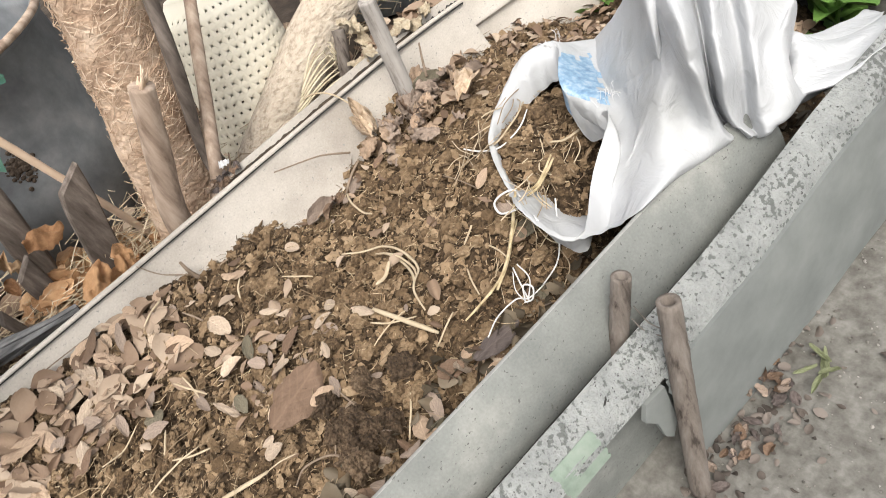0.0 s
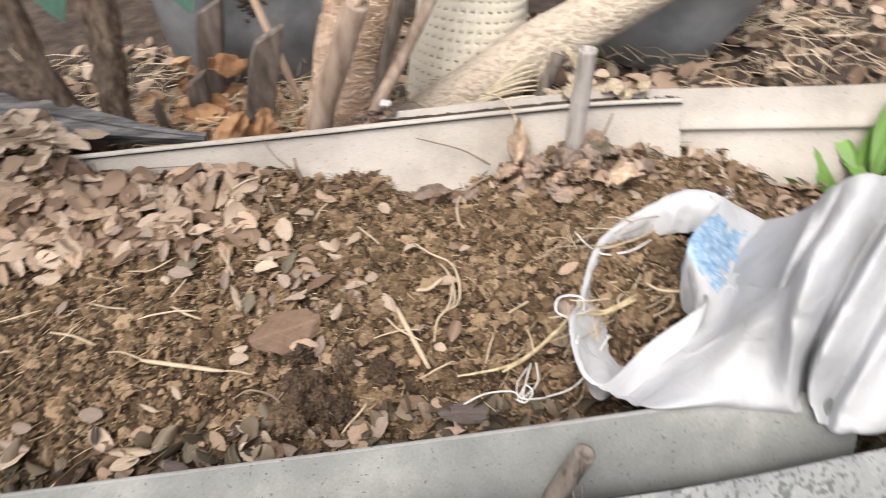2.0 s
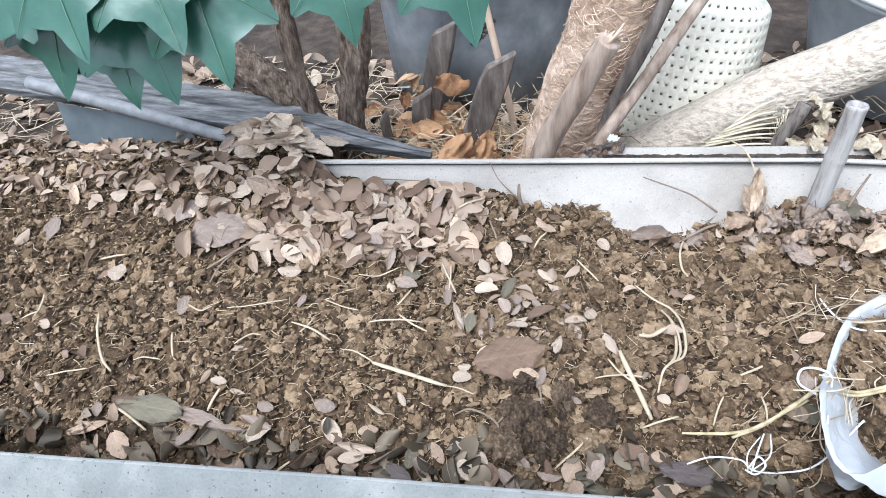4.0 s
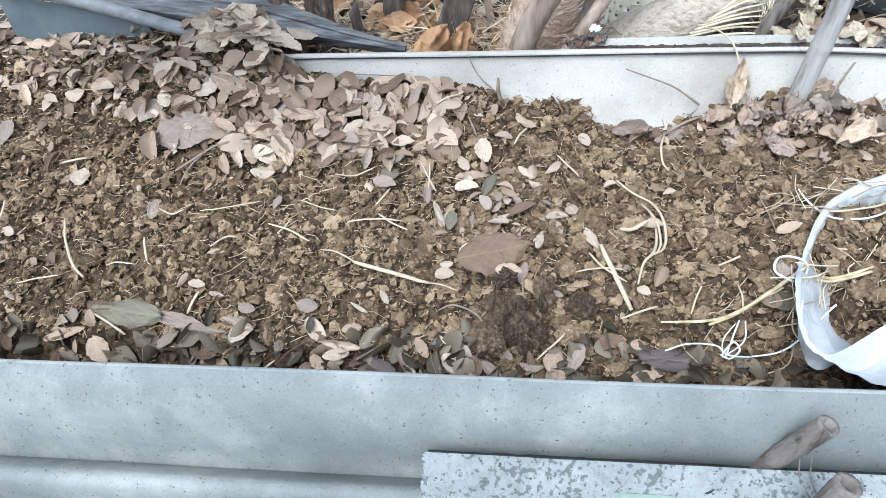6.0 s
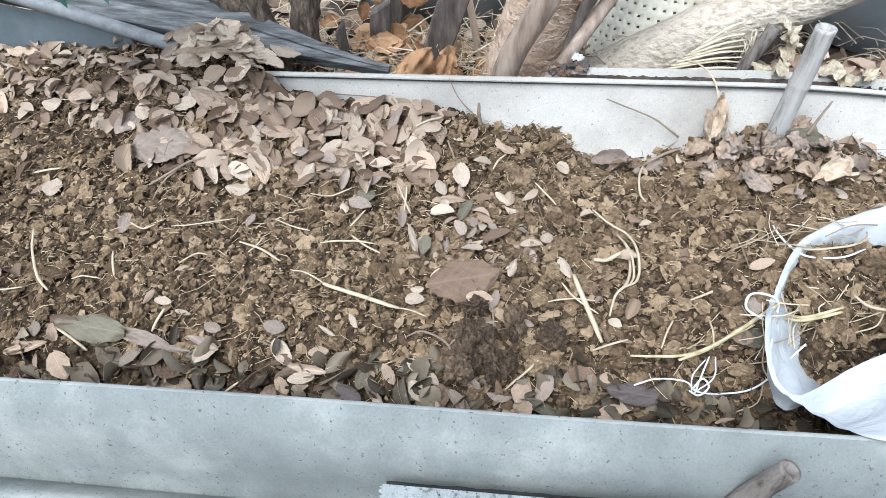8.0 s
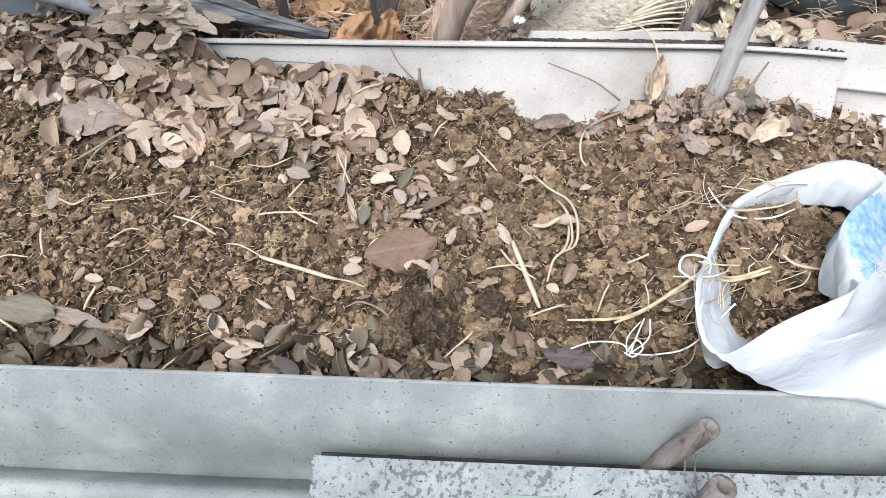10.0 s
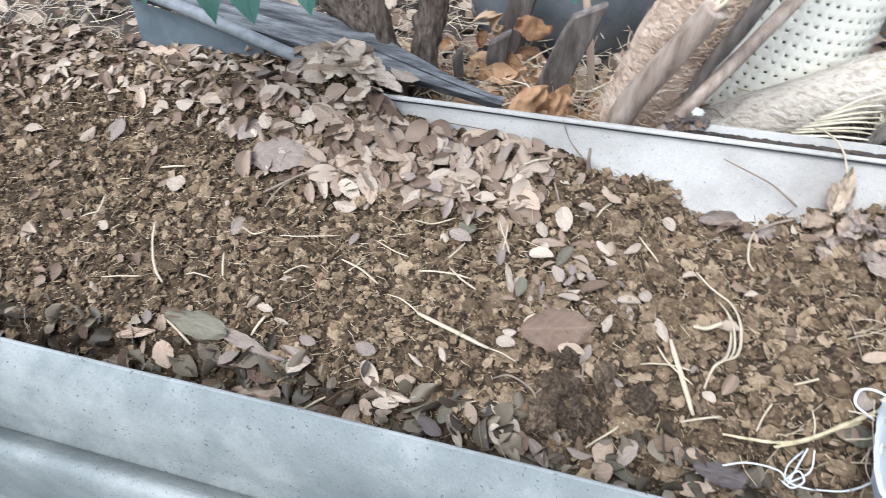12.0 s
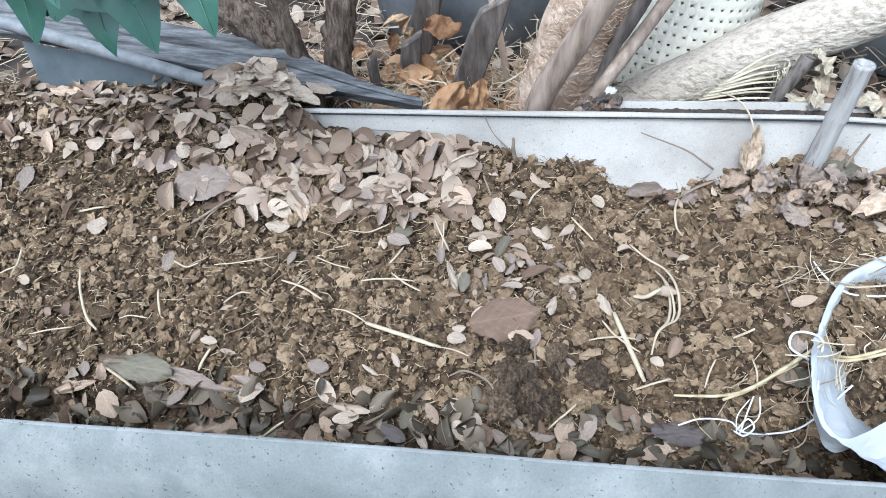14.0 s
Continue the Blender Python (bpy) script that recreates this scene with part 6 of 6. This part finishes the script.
def build_green_branch():
    th = empty("leafy_branch", -1.0, 0.2, 1.25)
    off = Vector(th.location)
    nodes = [Vector(p) for p in ((-1.6, 0.5, 1.6), (-1.0, 0.2, 1.22), (-0.6, 0.05, 1.12), (-0.2, 0.05, 1.12))]
    v, f = tube([q - off for q in spline(nodes, 8)], 0.007, 8)
    mesh_ob("twig", v, f, M_GREEN, th)
    # stalk end and tip of every leaf
    hang = [((-0.62, 0.10, 0.955), (-0.568, -0.006, 0.775)), ((-0.78, 0.14, 0.94), (-0.700, 0.015, 0.735)), ((-0.84, 0.15, 0.90), (-0.815, 0.04, 0.708)), ((-0.95, 0.16, 0.93), (-0.98, 0.05, 0.725)),
            ((-0.70, 0.09, 1.02), (-0.62, -0.03, 0.86)), ((-1.05, 0.15, 0.99), (-1.12, 0.03, 0.80)), ((-0.36, 0.14, 0.975), (-0.33, 0.06, 0.82)), ((-0.14, 0.10, 1.0), (-0.095, 0.0, 0.84)), ((-0.86, 0.07, 1.02), (-0.80, -0.06, 0.86))]
    for k, (stalk, tip) in enumerate(hang):
        p, t = Vector(stalk), Vector(tip)
        v, f = lobed_leaf(k, (t - p).length)
        ob = mesh_ob("leaf", v, f, M_GREEN, th)
        x = (t - p).normalized()
        z = Vector((0.15 * math.sin(k * 2.1), -0.7, 0.7))
        z = (z - x * z.dot(x)).normalized()
        y = z.cross(x)
        ob.matrix_basis = Matrix.Translation(p - off) @ Matrix((x, y, z)).transposed().to_4x4()
        runs = []
        for ta, tr in ((0.0, 1.0), (0.80, 0.86), (1.6, 0.66), (-0.80, 0.86), (-1.6, 0.66)):
            size = (t - p).length
            pts = []
            for q in range(8):
                d = tr * q / 7.3
                pts.append((math.cos(ta) * d * size, math.sin(ta) * d * size, size * (-0.16 * d * d) + 0.0025))
            runs.append(tube(pts, [0.0016 * (1 - 0.7 * q / 7) for q in range(8)], 5))
        v, f = join(runs)
        vn = mesh_ob("veins", v, f, M_VEIN, ob)
        b = min(nodes, key=lambda q: (q - p).length)
        v, f = tube([p - off, (p + b) / 2 + Vector((0, 0, 0.03)) - off, b - off], 0.0022, 6)
        mesh_ob("leaf_stalk", v, f, M_GREEN, th)
    tagged(th, "drooping branch with large green pointed lobed leaves", "branch")


build_green_branch()


def build_plant(at, count, length, width, seed, upright, label):
    rng = random.Random(seed)
    th = empty("green_plant", *at)
    for k in range(count):
        v, f = leaf_shape(seed * 50 + k, curl=0.25, pointed=0.45, nu=8, nv=4)
        a = rng.uniform(0, 6.283)
        s = length * rng.uniform(0.6, 1.1)
        rise = rng.uniform(0.2, upright)
        ob = mesh_ob("leaf", v, f, M_LIGHTGREEN, th)
        h = rng.uniform(0.02, 0.16) * upright
        ob.matrix_basis = (Matrix.Translation((0, 0, h)) @ Matrix.Rotation(a, 4, "Z") @ Matrix.Rotation(-rise, 4, "Y")
                           @ Matrix.Translation((s * 0.55, 0, 0)) @ Matrix.Diagonal((s, width * s, s, 1)))
    v, f = tube([(0, 0, -0.02), (0.005, 0, 0.1 * upright), (0.0, 0.01, 0.2 * upright)], [0.008, 0.006, 0.003], 8)
    mesh_ob("stem", v, f, M_LIGHTGREEN, th)
    tagged(th, label, "plant", "plants beyond the bed")


PLANT_RNG = random.Random(61)
for k in range(34):
    px_, py_ = PLANT_RNG.uniform(1.30, 2.7), PLANT_RNG.uniform(-0.42, 0.24)
    broad = PLANT_RNG.random() < 0.55
    build_plant((px_, py_, 0.0), PLANT_RNG.randrange(12, 20), 0.16 if broad else 0.22, 0.5 if broad else 0.24, 70 + k, 1.2,
                "leafy green plant with broad leaves" if broad else "green plant with long pointed leaves")

M_WILT = ramp_mat("wilted_green", [(0.3, (0.14, 0.16, 0.085)), (0.7, (0.27, 0.295, 0.175))], scale=6, rough=0.6, bump=0.5, bump_scale=20, bump_dist=0.01)
for k, (wx, wy, ws, wh) in enumerate(((0.645, -0.79, 0.085, 0.5), (0.615, -0.77, 0.06, 2.6), (0.655, -0.775, 0.065, 1.3), (0.60, -0.80, 0.06, 0.1), (0.63, -0.805, 0.05, 5.6))):
    bent_leaf("wilted_leaf", (wx + 0.012, wy - 0.012, 0.014 + 0.002 * k), ws * 0.75, ws * 0.17, 900 + k, M_WILT, "wilted green leaf on the bare ground", curl=0.8, crumple=0.7, heading=wh)
CLUMP_RNG = random.Random(44)
for k in range(30):
    cx, cy = (CLUMP_RNG.gauss(0.570, 0.020), CLUMP_RNG.gauss(-0.755, 0.014)) if k < 16 else (CLUMP_RNG.gauss(0.45, 0.05), -0.76 - abs(CLUMP_RNG.gauss(0, 0.04)))
    cs = CLUMP_RNG.uniform(0.014, 0.034)
    bent_leaf("trodden_leaf", (cx, cy, 0.012 + 0.012 * CLUMP_RNG.random()), cs, cs * CLUMP_RNG.uniform(0.4, 0.8), 950 + k, LEAF_MATS[CLUMP_RNG.choice(("grey", "grey", "dark", "brown", "dark"))],
              "crumpled brown leaf in dust beside the outer sheet", curl=0.9, crumple=1.1, heading=CLUMP_RNG.uniform(0, 6.28), tilt=(CLUMP_RNG.uniform(-0.5, 0.5), CLUMP_RNG.uniform(-0.5, 0.5)))


for k in range(16):
    px_, py_ = PLANT_RNG.uniform(1.36, 2.0), PLANT_RNG.uniform(-0.12, 0.17)
    broad = k % 3 != 0
    build_plant((px_, py_, 0.0), PLANT_RNG.randrange(12, 18), 0.21 if broad else 0.27, 0.46 if broad else 0.2, 140 + k, 1.45,
                "leafy green plant with broad leaves" if broad else "green plant with long pointed leaves")


# ---- dried frond, prop and scraps behind the far sheet ----
def build_frond():
    th = empty("dried_frond", 0.42, 0.50, 0.33)
    off = Vector(th.location)
    rng = random.Random(8)
    for k in range(9):
        t = k / 8
        end = Vector((0.635 - 0.03 * t, 0.50 + 0.05 * t, 0.335 + 0.10 * t))
        root = Vector((0.42 + 0.09 * t, 0.49 + 0.04 * t, 0.325 + 0.055 * t))
        mid = root.lerp(end, 0.55) + Vector((0, -0.01, 0.012 + 0.006 * rng.random()))
        v, f = tube([q - off for q in spline([root, mid, end], 6)], [0.0048] * 9 + [0.0035] * 4, 6, flat=0.45)
        mesh_ob("slat", v, f, M_SLAT, th)
    for k in range(26):
        a = Vector((0.625 + rng.uniform(-0.02, 0.025), 0.51 + rng.uniform(-0.01, 0.03), 0.405 + rng.uniform(-0.02, 0.03)))
        b = a + Vector((rng.uniform(-0.008, 0.012), rng.uniform(-0.01, 0.0), -rng.uniform(0.02, 0.06)))
        v, f = tube([a - off, a.lerp(b, 0.5) + Vector((rng.uniform(-0.006, 0.006), -0.004, 0)) - off, b - off], 0.0012, 4)
        mesh_ob("frayed_end", v, f, M_SLAT, th)
    tagged(th, "dried pale frond with spread slats under the log", "palm frond")


M_SLAT = ramp_mat("dry_slat", [(0.25, (0.30, 0.25, 0.17)), (0.5, (0.50, 0.44, 0.32)), (0.8, (0.62, 0.56, 0.43))], scale=40, rough=0.7, bump=0.5, bump_scale=160, bump_dist=0.002, random_mix=0.4)
build_frond()
trunk("prop_stick", [(0.555, 0.505, 0.16), (0.60, 0.50, 0.29), (0.645, 0.50, 0.40), (0.665, 0.51, 0.445)], [0.019, 0.018, 0.018, 0.017], M_BAMBOO, "grey-brown stick propping the pale log", category="stick", seg=12, rough=0.1)
M_PALECURL = ramp_mat("pale_shrivelled_leaf", [(0.3, (0.28, 0.225, 0.155)), (0.5, (0.43, 0.365, 0.265)), (0.7, (0.56, 0.49, 0.375))], scale=5, rough=0.6, bump=0.5, bump_scale=20, bump_dist=0.01)
SCRAP_RNG = random.Random(71)
for k, (qx, qy, qz, qs) in enumerate(((0.695, 0.50, 0.445, 0.07), (0.71, 0.49, 0.415, 0.06), (0.70, 0.47, 0.39, 0.06), (0.665, 0.405, 0.398, 0.075), (0.775, 0.385, 0.405, 0.07),
                                      (0.80, 0.375, 0.40, 0.08), (0.745, 0.395, 0.40, 0.05), (0.85, 0.37, 0.40, 0.06), (0.625, 0.41, 0.396, 0.045))):
    bent_leaf("shrivelled_leaf", (qx, qy, qz), qs, qs * 0.6, 620 + k, M_PALECURL, "pale shrivelled leaf caught behind the back sheet", curl=0.9, crumple=1.5,
              heading=SCRAP_RNG.uniform(0, 6.28), tilt=(SCRAP_RNG.uniform(-0.5, 0.5), SCRAP_RNG.uniform(-0.4, 0.4)))
for k in range(14):
    qs = SCRAP_RNG.uniform(0.018, 0.04)
    bent_leaf("dark_scrap", (SCRAP_RNG.gauss(0.165, 0.03), SCRAP_RNG.uniform(0.355, 0.40), 0.393 + 0.01 * SCRAP_RNG.random()), qs, qs * 0.6, 660 + k, LEAF_MATS[SCRAP_RNG.choice(("dark", "grey", "dark", "brown"))],
              "dark shrivelled scrap lodged where two sheets overlap", curl=0.9, crumple=1.5, heading=SCRAP_RNG.uniform(0, 6.28), tilt=(SCRAP_RNG.uniform(-0.6, 0.6), SCRAP_RNG.uniform(-0.6, 0.6)))
bent_leaf("crumpled_scrap", (0.195, 0.425, 0.402), 0.036, 0.022, 690, M_STRING, "small crumpled white scrap by the pole", curl=1.0, crumple=1.8, heading=0.6, tilt=(0.4, 0.2))
for k, (qx, qy, qz, ql, qw, qh, qt) in enumerate(((-0.215, 0.45, 0.345, 0.13, 0.075, 0.9, (0.9, -0.5)), (-0.14, 0.50, 0.335, 0.10, 0.05, 1.2, (0.7, -0.7)), (-0.40, 0.86, 0.36, 0.13, 0.09, 2.0, (0.8, 0.3)), (-0.27, 0.85, 0.36, 0.12, 0.08, 0.4, (0.7, 0.2)))):
    bent_leaf("hanging_leaf", (qx, qy, qz), ql, qw, 720 + k, M_ORANGE, "large orange-brown dry leaf hanging among the stems", curl=0.9, crumple=1.7, heading=qh, tilt=qt)

# stem of the hanging leaf, and broad dark leaves round the pale stake's foot
v, f = tube(spline([(0.455, 0.43, 0.395), (0.475, 0.385, 0.412), (0.497, 0.34, 0.408), (0.510, 0.305, 0.385), (0.512, 0.285, 0.37)], 6), 0.0022, 6)
tagged(mesh_ob("dry_stem", v, f, M_STRAW), "pale dry leaf stem bent over the back sheet", "plant stem")
for k, (qx, qy, qz, ql, qw, qh, qt, qc) in enumerate(((0.700, 0.215, 0.318, 0.11, 0.05, -0.15, (0.35, 0.1), "olive"), (0.608, 0.205, 0.318, 0.10, 0.05, 1.3, (0.5, -0.3), "brown"),
                                                      (0.655, 0.195, 0.312, 0.09, 0.06, 0.5, (0.6, 0.2), "grey"), (0.285, 0.232, 0.236, 0.10, 0.04, 0.15, (0.4, 0.0), "grey"),
                                                      (0.335, 0.228, 0.232, 0.05, 0.035, 0.9, (0.3, 0.2), "brown"), (0.40, 0.215, 0.252, 0.085, 0.03, 0.5, (0.3, 0.0), "grey"))):
    bent_leaf("broad_leaf", (qx, qy, qz), ql, qw, 760 + k, LEAF_MATS[qc], "dull crumpled broad leaf at the foot of the back sheet", curl=0.8, crumple=0.9, heading=qh, tilt=qt)
